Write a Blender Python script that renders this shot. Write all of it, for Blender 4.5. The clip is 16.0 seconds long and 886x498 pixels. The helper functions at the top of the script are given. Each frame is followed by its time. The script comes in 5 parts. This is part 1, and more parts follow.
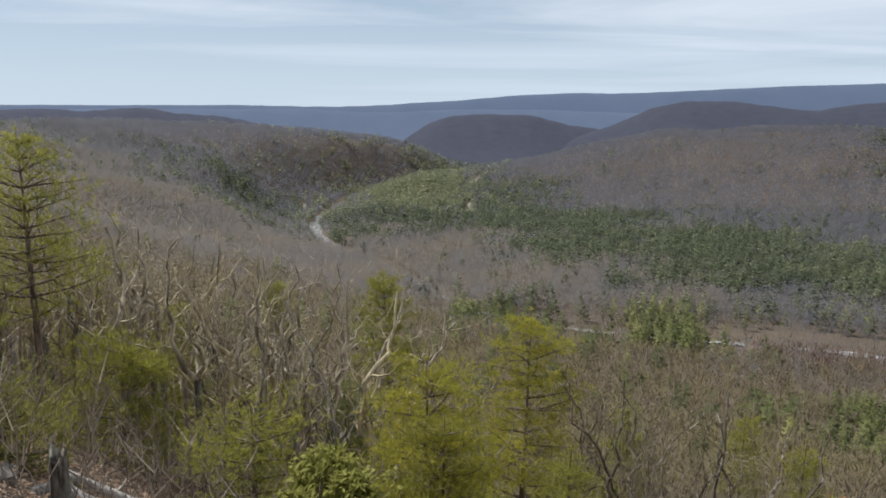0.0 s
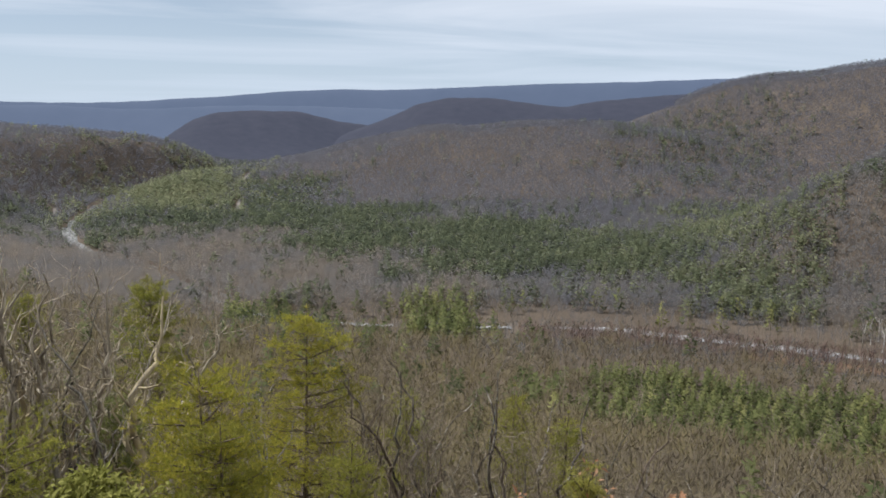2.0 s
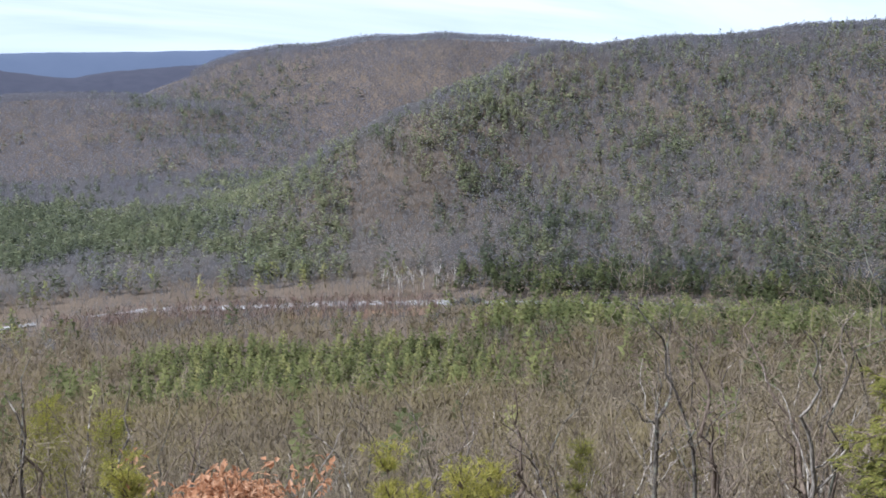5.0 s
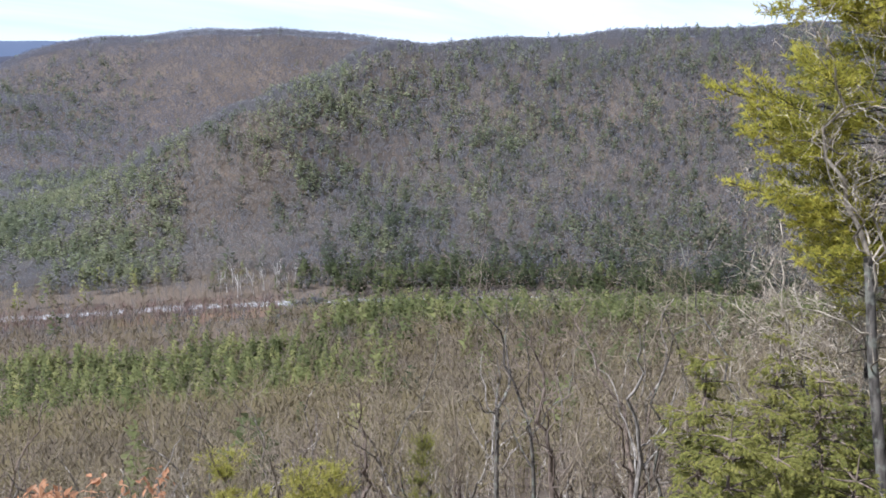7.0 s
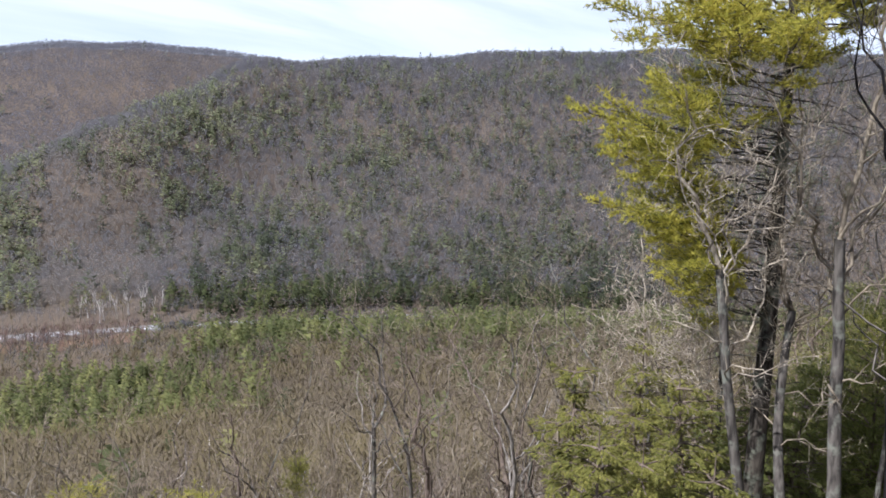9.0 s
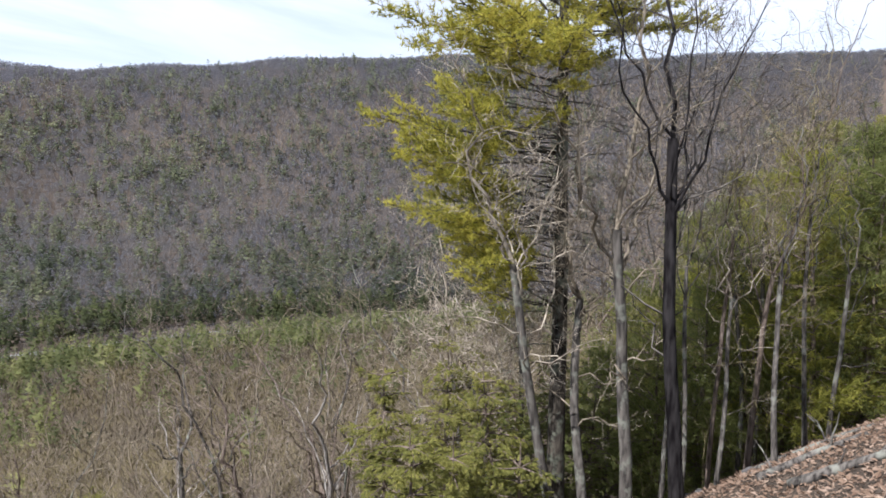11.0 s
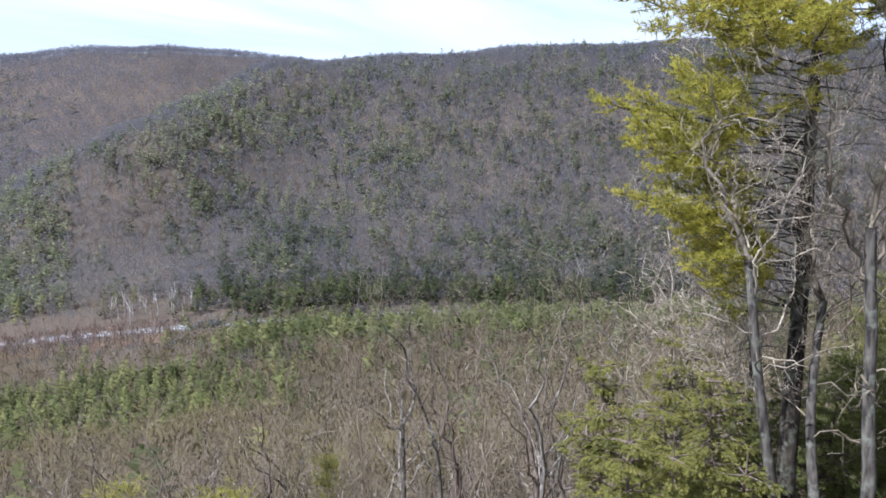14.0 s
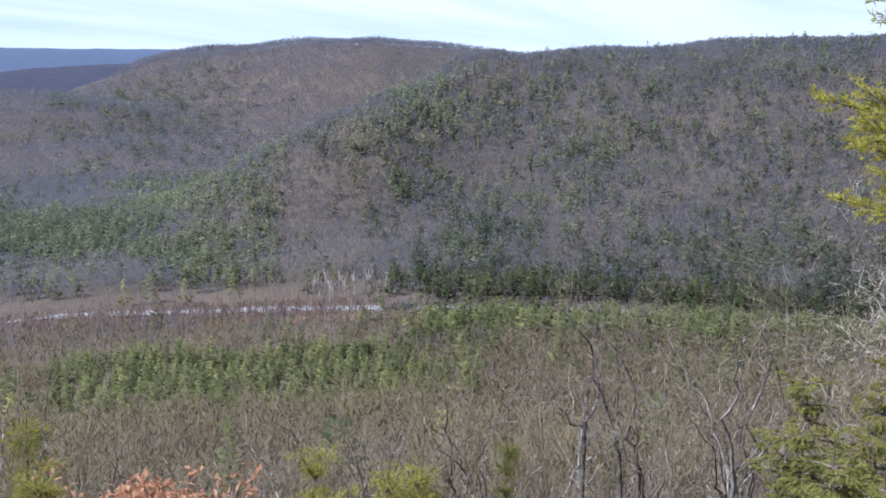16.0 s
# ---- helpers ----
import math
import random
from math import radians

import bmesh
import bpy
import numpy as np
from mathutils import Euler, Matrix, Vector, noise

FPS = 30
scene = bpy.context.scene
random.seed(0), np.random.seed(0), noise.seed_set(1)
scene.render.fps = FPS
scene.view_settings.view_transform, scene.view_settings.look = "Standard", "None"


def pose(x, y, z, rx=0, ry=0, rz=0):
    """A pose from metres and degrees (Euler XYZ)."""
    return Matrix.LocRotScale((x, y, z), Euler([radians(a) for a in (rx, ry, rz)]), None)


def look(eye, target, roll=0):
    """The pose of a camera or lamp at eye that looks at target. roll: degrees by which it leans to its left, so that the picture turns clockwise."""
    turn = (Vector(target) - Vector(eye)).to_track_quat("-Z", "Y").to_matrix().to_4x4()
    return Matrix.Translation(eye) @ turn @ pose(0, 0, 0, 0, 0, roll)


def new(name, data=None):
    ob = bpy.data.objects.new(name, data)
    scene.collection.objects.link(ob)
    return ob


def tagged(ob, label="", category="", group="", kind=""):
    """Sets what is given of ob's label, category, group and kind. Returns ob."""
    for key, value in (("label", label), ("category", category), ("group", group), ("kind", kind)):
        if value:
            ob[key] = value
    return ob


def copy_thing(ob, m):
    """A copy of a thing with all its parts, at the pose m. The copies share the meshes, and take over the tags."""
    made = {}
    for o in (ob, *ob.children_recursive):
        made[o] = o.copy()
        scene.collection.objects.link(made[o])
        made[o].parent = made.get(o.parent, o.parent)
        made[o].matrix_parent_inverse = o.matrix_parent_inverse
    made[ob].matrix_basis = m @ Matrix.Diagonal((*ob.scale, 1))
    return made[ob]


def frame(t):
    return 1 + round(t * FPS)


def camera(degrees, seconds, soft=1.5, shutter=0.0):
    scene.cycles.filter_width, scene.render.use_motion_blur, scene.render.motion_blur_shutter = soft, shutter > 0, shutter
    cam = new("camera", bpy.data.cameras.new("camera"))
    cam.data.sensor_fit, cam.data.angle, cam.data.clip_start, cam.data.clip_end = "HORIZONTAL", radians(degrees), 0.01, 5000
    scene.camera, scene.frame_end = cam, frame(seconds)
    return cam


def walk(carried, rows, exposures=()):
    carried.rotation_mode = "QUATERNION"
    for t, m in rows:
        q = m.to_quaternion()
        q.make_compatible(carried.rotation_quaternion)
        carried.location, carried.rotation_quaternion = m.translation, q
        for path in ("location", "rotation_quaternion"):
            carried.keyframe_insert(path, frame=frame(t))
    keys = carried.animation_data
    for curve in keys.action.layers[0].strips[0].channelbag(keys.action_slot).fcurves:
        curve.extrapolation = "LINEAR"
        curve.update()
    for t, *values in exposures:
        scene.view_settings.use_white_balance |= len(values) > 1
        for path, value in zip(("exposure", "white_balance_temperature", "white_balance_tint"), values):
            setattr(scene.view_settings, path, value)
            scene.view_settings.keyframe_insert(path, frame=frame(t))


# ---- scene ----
# A wooded overlook above a river valley in early spring. z = 0 is the river, bearings run clockwise from +y.
EYE_H = 130.0
ARM = 0.2


def polar(bearing, r, z=0.0):
    a = radians(bearing)
    return Vector((r * math.sin(a), r * math.cos(a), z))


def aim(bearing, pitch, roll):
    a, p = radians(bearing), radians(pitch)
    eye = Vector((ARM * math.sin(a), ARM * math.cos(a), EYE_H))
    way = Vector((math.sin(a) * math.cos(p), math.cos(a) * math.cos(p), math.sin(p)))
    return look(eye, eye + way, roll)


cam = camera(55.95, 16.0, soft=1.7)
PATH = [  # seconds, bearing, pitch, roll
    (0, -0.00, -8.79, 0.26),
    (0.5, 2.10, -8.76, 0.73),
    (1, 4.15, -8.75, 0.49),
    (1.5, 9.32, -8.79, 0.30),
    (2, 15.60, -9.00, 0.06),
    (2.5, 23.52, -9.19, -0.38),
    (3, 29.25, -9.24, -0.14),
    (3.5, 33.27, -9.50, -0.52),
    (4, 38.48, -10.12, -0.42),
    (4.5, 43.00, -10.92, -0.87),
    (5, 47.30, -11.04, -0.44),
    (5.2, 48.76, -11.08, -0.29),
    (5.7, 52.30, -11.18, 0.02),
    (6.25, 55.18, -11.24, 0.20),
    (6.8, 57.51, -11.21, 0.34),
    (7.3, 59.58, -11.09, 0.54),
    (7.5, 60.33, -11.06, 0.63),
    (8, 62.64, -10.84, 0.92),
    (8.5, 65.39, -10.25, 1.04),
    (9, 67.05, -9.77, 1.20),
    (9.5, 69.20, -9.37, 1.10),
    (10, 74.72, -9.24, 0.83),
    (10.2, 76.73, -9.22, 0.69),
    (10.7, 80.27, -9.18, 0.34),
    (11.25, 80.67, -9.25, -0.11),
    (11.8, 78.58, -9.38, -0.47),
    (12.3, 75.52, -9.53, -0.62),
    (12.5, 73.96, -9.56, -0.78),
    (13, 70.92, -9.72, -0.65),
    (13.5, 68.36, -9.94, -0.39),
    (14, 65.31, -10.07, -0.15),
    (14.5, 62.08, -10.27, 0.10),
    (15, 59.53, -10.40, 0.64),
    (15.5, 56.19, -10.46, 0.73),
    (16, 52.06, -10.65, 0.84),
]
EXPOSURES = [(0.0, 0.28, 6050, 12), (2.0, 0.25, 6000, 13), (3.5, 0.52, 5750, 15), (5.0, 0.78, 5550, 16), (7.5, 0.90, 5500, 18), (9.0, 0.74, 5700, 19), (10.0, 0.68, 5800, 18), (12.5, 0.90, 5650, 18), (14.0, 0.85, 5400, 19), (16.0, 0.75, 5250, 20)]
walk(cam, [(t, aim(b, p, r)) for t, b, p, r in PATH], EXPOSURES)

# ---- world and sun ----
SUN_BEARING, SUN_HEIGHT = -60.0, 52.0


def build_world():
    w = bpy.data.worlds.new("sky")
    scene.world = w
    w.use_nodes = True
    nt = w.node_tree
    nt.nodes.clear()
    n, l = nt.nodes.new, nt.links.new
    out = n("ShaderNodeOutputWorld")
    bg = n("ShaderNodeBackground")
    sky = n("ShaderNodeTexSky")
    sky.sky_type = "NISHITA"
    sky.sun_disc = False
    sky.sun_elevation = radians(SUN_HEIGHT)
    sky.sun_rotation = radians(SUN_BEARING)
    sky.altitude = 400
    sky.air_density, sky.dust_density, sky.ozone_density = 1.0, 0.15, 1.5
    # thin high cloud: a flat layer far above, so it draws out into streaks low down
    tc = n("ShaderNodeTexCoord")
    sep = n("ShaderNodeSeparateXYZ")
    l(tc.outputs["Generated"], sep.inputs[0])
    zz = n("ShaderNodeMath")
    zz.operation = "ADD"
    l(sep.outputs["Z"], zz.inputs[0])
    zz.inputs[1].default_value = 0.09
    zz.use_clamp = True
    dx = n("ShaderNodeMath")
    dx.operation = "DIVIDE"
    l(sep.outputs["X"], dx.inputs[0])
    l(zz.outputs[0], dx.inputs[1])
    dy = n("ShaderNodeMath")
    dy.operation = "DIVIDE"
    l(sep.outputs["Y"], dy.inputs[0])
    l(zz.outputs[0], dy.inputs[1])
    com = n("ShaderNodeCombineXYZ")
    l(dx.outputs[0], com.inputs[0])
    l(dy.outputs[0], com.inputs[1])
    noi = n("ShaderNodeTexNoise")
    noi.inputs["Scale"].default_value = 0.6
    noi.inputs["Detail"].default_value = 7.0
    noi.inputs["Roughness"].default_value = 0.55
    noi.inputs["Distortion"].default_value = 0.6
    mp = n("ShaderNodeMapping")
    mp.inputs["Rotation"].default_value = (0, 0, radians(14))
    mp.inputs["Scale"].default_value = (0.36, 1.0, 1.0)
    mp.inputs["Location"].default_value = (0.4, 0.9, 0)
    l(com.outputs[0], mp.inputs["Vector"])
    l(mp.outputs[0], noi.inputs["Vector"])
    ramp = n("ShaderNodeValToRGB")
    ramp.color_ramp.elements[0].position = 0.37
    ramp.color_ramp.elements[1].position = 0.62
    east = n("ShaderNodeMath")  # the cloud thickens towards +x
    east.operation = "MULTIPLY_ADD"
    l(sep.outputs["X"], east.inputs[0])
    east.inputs[1].default_value = 0.22
    l(noi.outputs["Fac"], east.inputs[2])
    deck = n("ShaderNodeMapRange")  # and thins out low down
    deck.inputs["From Min"].default_value, deck.inputs["From Max"].default_value = 0.07, 0.24
    deck.inputs["To Min"].default_value, deck.inputs["To Max"].default_value = -0.12, 0.07
    l(sep.outputs["Z"], deck.inputs["Value"])
    cover = n("ShaderNodeMath")
    cover.operation = "ADD"
    l(east.outputs[0], cover.inputs[0])
    l(deck.outputs[0], cover.inputs[1])
    l(cover.outputs[0], ramp.inputs[0])
    mix = n("ShaderNodeMix")
    mix.data_type = "RGBA"
    l(ramp.outputs["Color"], mix.inputs["Factor"])
    l(sky.outputs[0], mix.inputs["A"])
    mix.inputs["B"].default_value = (15.5, 15.2, 14.8, 1)
    low = n("ShaderNodeMapRange")
    low.inputs["From Min"].default_value, low.inputs["From Max"].default_value = 0.02, 0.30
    low.inputs["To Min"].default_value, low.inputs["To Max"].default_value = 0.85, 0.12
    l(sep.outputs["Z"], low.inputs["Value"])
    haze = n("ShaderNodeMix")
    haze.data_type = "RGBA"
    l(low.outputs[0], haze.inputs["Factor"])
    l(mix.outputs["Result"], haze.inputs["A"])
    haze.inputs["B"].default_value = (10.4, 12.0, 13.2, 1)
    l(haze.outputs["Result"], bg.inputs["Color"])
    bg.inputs["Strength"].default_value = 0.05
    l(bg.outputs[0], out.inputs[0])


build_world()
sun_data = bpy.data.lights.new("sun", "SUN")
sun_data.energy, sun_data.angle, sun_data.color = 4.7, radians(0.6), (1.0, 0.96, 0.90)
sun = new("sun", sun_data)
sun.matrix_world = look(polar(SUN_BEARING, 300, 600), polar(SUN_BEARING, 300, 600) - polar(SUN_BEARING, math.cos(radians(SUN_HEIGHT)), math.sin(radians(SUN_HEIGHT))))


# ---- materials ----
def noise_colour(nt, scale, stops, detail=4.0, coord="Object", rough=0.6):
    n, l = nt.nodes.new, nt.links.new
    tc = n("ShaderNodeTexCoord")
    noi = n("ShaderNodeTexNoise")
    noi.inputs["Scale"].default_value = scale
    noi.inputs["Detail"].default_value = detail
    noi.inputs["Roughness"].default_value = rough
    l(tc.outputs[coord], noi.inputs["Vector"])
    ramp = n("ShaderNodeValToRGB")
    e = ramp.color_ramp.elements
    while len(e) < len(stops):
        e.new(0.5)
    for k, (p, c) in enumerate(stops):
        e[k].position, e[k].color = p, (*c, 1)
    l(noi.outputs["Fac"], ramp.inputs[0])
    return ramp.outputs["Color"], noi.outputs["Fac"]


def mixed(nt, a, b, fac, mode="MIX"):
    m = nt.nodes.new("ShaderNodeMix")
    m.data_type, m.blend_type = "RGBA", mode
    for sock, v in (("Factor", fac), ("A", a), ("B", b)):
        if isinstance(v, bpy.types.NodeSocket):
            nt.links.new(v, m.inputs[sock])
        else:
            m.inputs[sock].default_value = v if sock == "Factor" else (*v, 1)
    return m.outputs["Result"]


def material(name, rough=0.85):
    m = bpy.data.materials.new(name)
    m.use_nodes = True
    b = m.node_tree.nodes["Principled BSDF"]
    b.inputs["Roughness"].default_value = rough
    b.inputs["Specular IOR Level"].default_value = 0.04
    return m, m.node_tree, b


def bump(nt, b, fac, strength, distance):
    bp = nt.nodes.new("ShaderNodeBump")
    bp.inputs["Strength"].default_value, bp.inputs["Distance"].default_value = strength, distance
    nt.links.new(fac, bp.inputs["Height"])
    nt.links.new(bp.outputs[0], b.inputs["Normal"])


def tone_ramp(nt, stops, name="tone"):
    at = nt.nodes.new("ShaderNodeAttribute")
    at.attribute_name = name
    ramp = nt.nodes.new("ShaderNodeValToRGB")
    e = ramp.color_ramp.elements
    while len(e) < len(stops):
        e.new(0.5)
    for k, (p, c) in enumerate(stops):
        e[k].position, e[k].color = p, (*c, 1)
    nt.links.new(at.outputs["Fac"], ramp.inputs[0])
    return ramp.outputs["Color"]


def ground_material():
    m, nt, b = material("leaf_litter", 0.95)
    c1, f1 = noise_colour(nt, 0.012, [(0.35, (0.108, 0.098, 0.084)), (0.65, (0.145, 0.129, 0.106))], 6)
    c2, f2 = noise_colour(nt, 1.3, [(0.3, (0.7, 0.66, 0.62)), (0.7, (1.15, 1.1, 1.05))], 8)
    c3, f3 = noise_colour(nt, 22.0, [(0.35, (0.5, 0.47, 0.44)), (0.5, (0.95, 0.9, 0.85)), (0.68, (1.7, 1.52, 1.35))], 5, rough=0.7)
    col = mixed(nt, mixed(nt, c1, c2, 1.0, "MULTIPLY"), c3, 1.0, "MULTIPLY")
    nt.links.new(col, b.inputs["Base Color"])
    bump(nt, b, f3, 0.9, 0.06)
    return m


def plain_noise_material(name, dark, light, scale, rough=0.9, bump_d=0.0):
    m, nt, b = material(name, rough)
    c, f = noise_colour(nt, scale, [(0.3, dark), (0.7, light)], 6)
    nt.links.new(c, b.inputs["Base Color"])
    if bump_d:
        bump(nt, b, f, 0.7, bump_d)
    return m


def far_tree_material(name, stops, through_light=0.0, uneven=0.16, open_twigs=0.0):
    m, nt, b = material(name, 0.9)
    col = tone_ramp(nt, stops)
    geo = nt.nodes.new("ShaderNodeNewGeometry")
    ramp = nt.nodes.new("ShaderNodeValToRGB")
    ramp.color_ramp.elements[0].color = (1 - uneven, 1 - uneven, 1 - uneven, 1)
    ramp.color_ramp.elements[1].color = (1 + uneven, 1 + uneven, 1 + uneven, 1)
    nt.links.new(geo.outputs["Random Per Island"], ramp.inputs[0])
    col = mixed(nt, col, ramp.outputs["Color"], 1.0, "MULTIPLY")
    nt.links.new(col, b.inputs["Base Color"])
    if through_light:
        tr = nt.nodes.new("ShaderNodeBsdfTranslucent")
        nt.links.new(col, tr.inputs["Color"])
        mx = nt.nodes.new("ShaderNodeMixShader")
        mx.inputs[0].default_value = through_light
        nt.links.new(b.outputs[0], mx.inputs[1])
        nt.links.new(tr.outputs[0], mx.inputs[2])
        last = mx
        if open_twigs:  # a leafless crown lets part of the light straight through
            last = nt.nodes.new("ShaderNodeMixShader")
            last.inputs[0].default_value = open_twigs
            clear = nt.nodes.new("ShaderNodeBsdfTransparent")
            nt.links.new(mx.outputs[0], last.inputs[1])
            nt.links.new(clear.outputs[0], last.inputs[2])
        nt.links.new(last.outputs[0], nt.nodes["Material Output"].inputs["Surface"])
    return m


MAT_GROUND = ground_material()
# far bare crowns: the bluish low stops hold distance haze in the colour
MAT_BARE = far_tree_material("bare_twigs_hazed", [(0.0, (0.138, 0.139, 0.154)), (0.35, (0.158, 0.157, 0.158)), (0.7, (0.194, 0.181, 0.165)), (1.0, (0.222, 0.192, 0.155))], 0.5, 0.02, 0.58)
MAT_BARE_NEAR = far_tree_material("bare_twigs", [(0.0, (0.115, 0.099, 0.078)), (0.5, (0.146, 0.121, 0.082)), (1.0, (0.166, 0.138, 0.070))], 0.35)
MAT_CONIFER = far_tree_material("conifer_far", [(0.0, (0.068, 0.082, 0.057)), (0.35, (0.112, 0.130, 0.082)), (0.7, (0.150, 0.171, 0.098)), (1.0, (0.215, 0.225, 0.128))], 0.65, 0.06)
MAT_CONIFER_NEAR = far_tree_material("young_conifers", [(0.0, (0.062, 0.076, 0.038)), (0.35, (0.110, 0.128, 0.052)), (0.7, (0.180, 0.196, 0.076)), (1.0, (0.275, 0.275, 0.105))], 0.5, 0.14)
MAT_WATER, _nt, _b = material("river_water", 0.12)
_b.inputs["Base Color"].default_value = (0.10, 0.11, 0.11, 1)
_b.inputs["Specular IOR Level"].default_value = 0.5
_c, _f = noise_colour(_nt, 0.25, [(0.38, (0.13, 0.13, 0.125)), (0.52, (0.30, 0.30, 0.29)), (0.68, (0.62, 0.62, 0.60))], 7)
_nt.links.new(_c, _b.inputs["Base Color"])
bump(_nt, _b, _f, 0.5, 0.1)


# ---- land form ----
def polyline_distance(x, y, pts, values=None):
    best = np.full(x.shape, 1e9)
    val = np.zeros(x.shape)
    for k in range(len(pts) - 1):
        ax, ay, bx, by = pts[k][0], pts[k][1], pts[k + 1][0], pts[k + 1][1]
        dx, dy = bx - ax, by - ay
        u = np.clip(((x - ax) * dx + (y - ay) * dy) / (dx * dx + dy * dy), 0, 1)
        d = np.hypot(x - ax - u * dx, y - ay - u * dy)
        m = d < best
        best = np.where(m, d, best)
        if values is not None:
            val = np.where(m, values[k] + u * (values[k + 1] - values[k]), val)
    return best, val


RIDGES = [  # crest of each hill: bearing, distance, height, and how far it spreads there
    [(-62, 420, 122, 310), (-45, 800, 124, 310), (-28, 1150, 116, 310), (-20, 1350, 114, 310), (-14.5, 1500, 109, 310), (-10, 1650, 98, 300), (-6.3, 1750, 88, 280), (-3.7, 1850, 72, 230), (-1.8, 1950, 44, 190), (0.6, 2050, 24, 150)],
    [(7, 1700, 14, 160), (9, 1700, 28, 190), (11.5, 1720, 46, 230), (14.5, 1740, 74, 290), (17, 1750, 100, 350), (20, 1750, 106, 360), (23, 1740, 109, 360), (26, 1700, 104, 360), (28, 1650, 90, 330), (30, 1500, 55, 300)],
    [(35.5, 2250, 190, 420), (37.5, 2100, 216, 420), (41.5, 2000, 222, 420), (44.4, 1950, 232, 420), (47.3, 1900, 231, 420), (50.5, 1900, 224, 420), (60, 1900, 200, 420)],
    [(55.5, 1060, 166, 190), (60, 1100, 176, 260), (64.7, 1120, 179, 320), (70, 1130, 187, 320), (74.5, 1130, 191, 320), (79.6, 1120, 194, 320), (86, 1100, 191, 320), (93, 1080, 184, 320), (101, 1050, 185, 320), (120, 1000, 180, 320)],
    [(53, 980, 126, 120), (51.5, 950, 124, 130), (49.5, 905, 122, 140), (46.4, 860, 105, 130), (43.7, 810, 82, 110), (41.8, 765, 58, 92), (39.8, 720, 30, 78), (38, 690, 10, 70)],
]
RIVER = [tuple(polar(b, r).xy) for b, r in (
    (4.0, 2250), (2.6, 1950), (0.0, 1720), (-3.5, 1540), (-6.2, 1390), (-7.1, 1290), (-7.2, 1245), (-8.3, 1120), (-9, 1015), (-8.4, 910), (-7.2, 827), (-4, 740), (-1.5, 645), (1.8, 572), (3.2, 548), (10, 515), (16, 508), (22.8, 512), (27.5, 515),
    (33, 502), (40, 499), (45.7, 496), (49, 495), (55, 498), (62, 505), (70, 512), (85, 540), (110, 600))]
TRACK = [tuple(polar(b, r).xy) for b, r in ((1.5, 1070), (1.65, 1110), (1.75, 1150), (1.85, 1240), (2.0, 1380), (2.15, 1460), (2.25, 1500), (2.6, 1600))]
LANE = [tuple(polar(b, r).xy) for b, r in ((-9.6, 1130), (-9.5, 1180), (-9.35, 1290), (-9.0, 1380))]
OUT_X, OUT_Y = math.sin(radians(40)), math.cos(radians(40))


def wobble(x, y, step, seed):
    r = np.random.RandomState(seed)
    z = np.zeros(np.shape(x))
    for k in range(5):
        a = r.uniform(0, 2 * math.pi, 3)
        for q in a:
            f = 2 * math.pi / (step / 1.6 ** k)
            z = z + np.sin(x * f * math.cos(q) + y * f * math.sin(q) + q * 7 + k) * 0.6 ** k
    return z / 5.0


def land(x, y):
    x, y = np.asarray(x, float), np.asarray(y, float)
    d = x * OUT_X + y * OUT_Y
    own = np.where(d > 0, 136 * np.exp(-np.maximum(d, 0) / 190) - 8, 128 + np.minimum(-d, 80) * 0.03)
    total = np.maximum(own, 0) ** 4
    for line in RIDGES:
        best = np.zeros(x.shape)
        for one, two in zip(line, line[1:]):
            ends = [tuple(polar(q[0], q[1]).xy) for q in (one, two)]
            dist, zz = polyline_distance(x, y, ends, (one[2], two[2]))
            _, w = polyline_distance(x, y, ends, (one[3], two[3]))
            best = np.maximum(best, zz * np.exp(-(dist / w) ** 2))
        total = total + best ** 4
    z = total ** 0.25
    r = np.hypot(x, y)
    z = z + wobble(x, y, 260, 3) * np.clip(z / 60, 0.05, 1) * 7 * np.clip((r - 60) / 200, 0, 1)
    dr, _ = polyline_distance(x, y, RIVER)
    s = np.clip((dr - 7.5) / 130, 0, 1)
    s = s * s * (3 - 2 * s)
    z = z * s + np.where(dr < 7.5, -1.2, 0.6) + wobble(x, y, 11, 9) * 0.25 * np.clip(r / 15, 0.2, 1)
    return z


def mesh_from(name, verts, faces=None, tris=None, mat=None, tone=None, smooth=False, normals=None):
    me = bpy.data.meshes.new(name)
    verts = np.asarray(verts, np.float32)
    idx = np.asarray(faces if faces is not None else tris, np.int32)
    k = idx.shape[1]
    me.vertices.add(len(verts))
    me.vertices.foreach_set("co", verts.ravel())
    me.loops.add(idx.size)
    me.loops.foreach_set("vertex_index", idx.ravel())
    me.polygons.add(len(idx))
    me.polygons.foreach_set("loop_start", np.arange(0, idx.size, k, dtype=np.int32))
    if tone is not None:
        at = me.attributes.new("tone", "FLOAT", "FACE")
        at.data.foreach_set("value", np.asarray(tone, np.float32))
    if normals is not None:
        at = me.attributes.new("custom_normal", "FLOAT_VECTOR", "POINT")
        at.data.foreach_set("vector", np.asarray(normals, np.float32).ravel())
    me.update(calc_edges=True)
    if smooth:
        me.polygons.foreach_set("use_smooth", np.ones(len(idx), bool))
    if mat:
        me.materials.append(mat)
    return me


def quads(name, v, f, mat):
    t = np.concatenate([f[:, [0, 1, 2]], f[:, [0, 2, 3]]])
    t = t[(t[:, 0] != t[:, 1]) & (t[:, 1] != t[:, 2]) & (t[:, 0] != t[:, 2])]
    return mesh_from(name, v, tris=t, mat=mat, smooth=True)


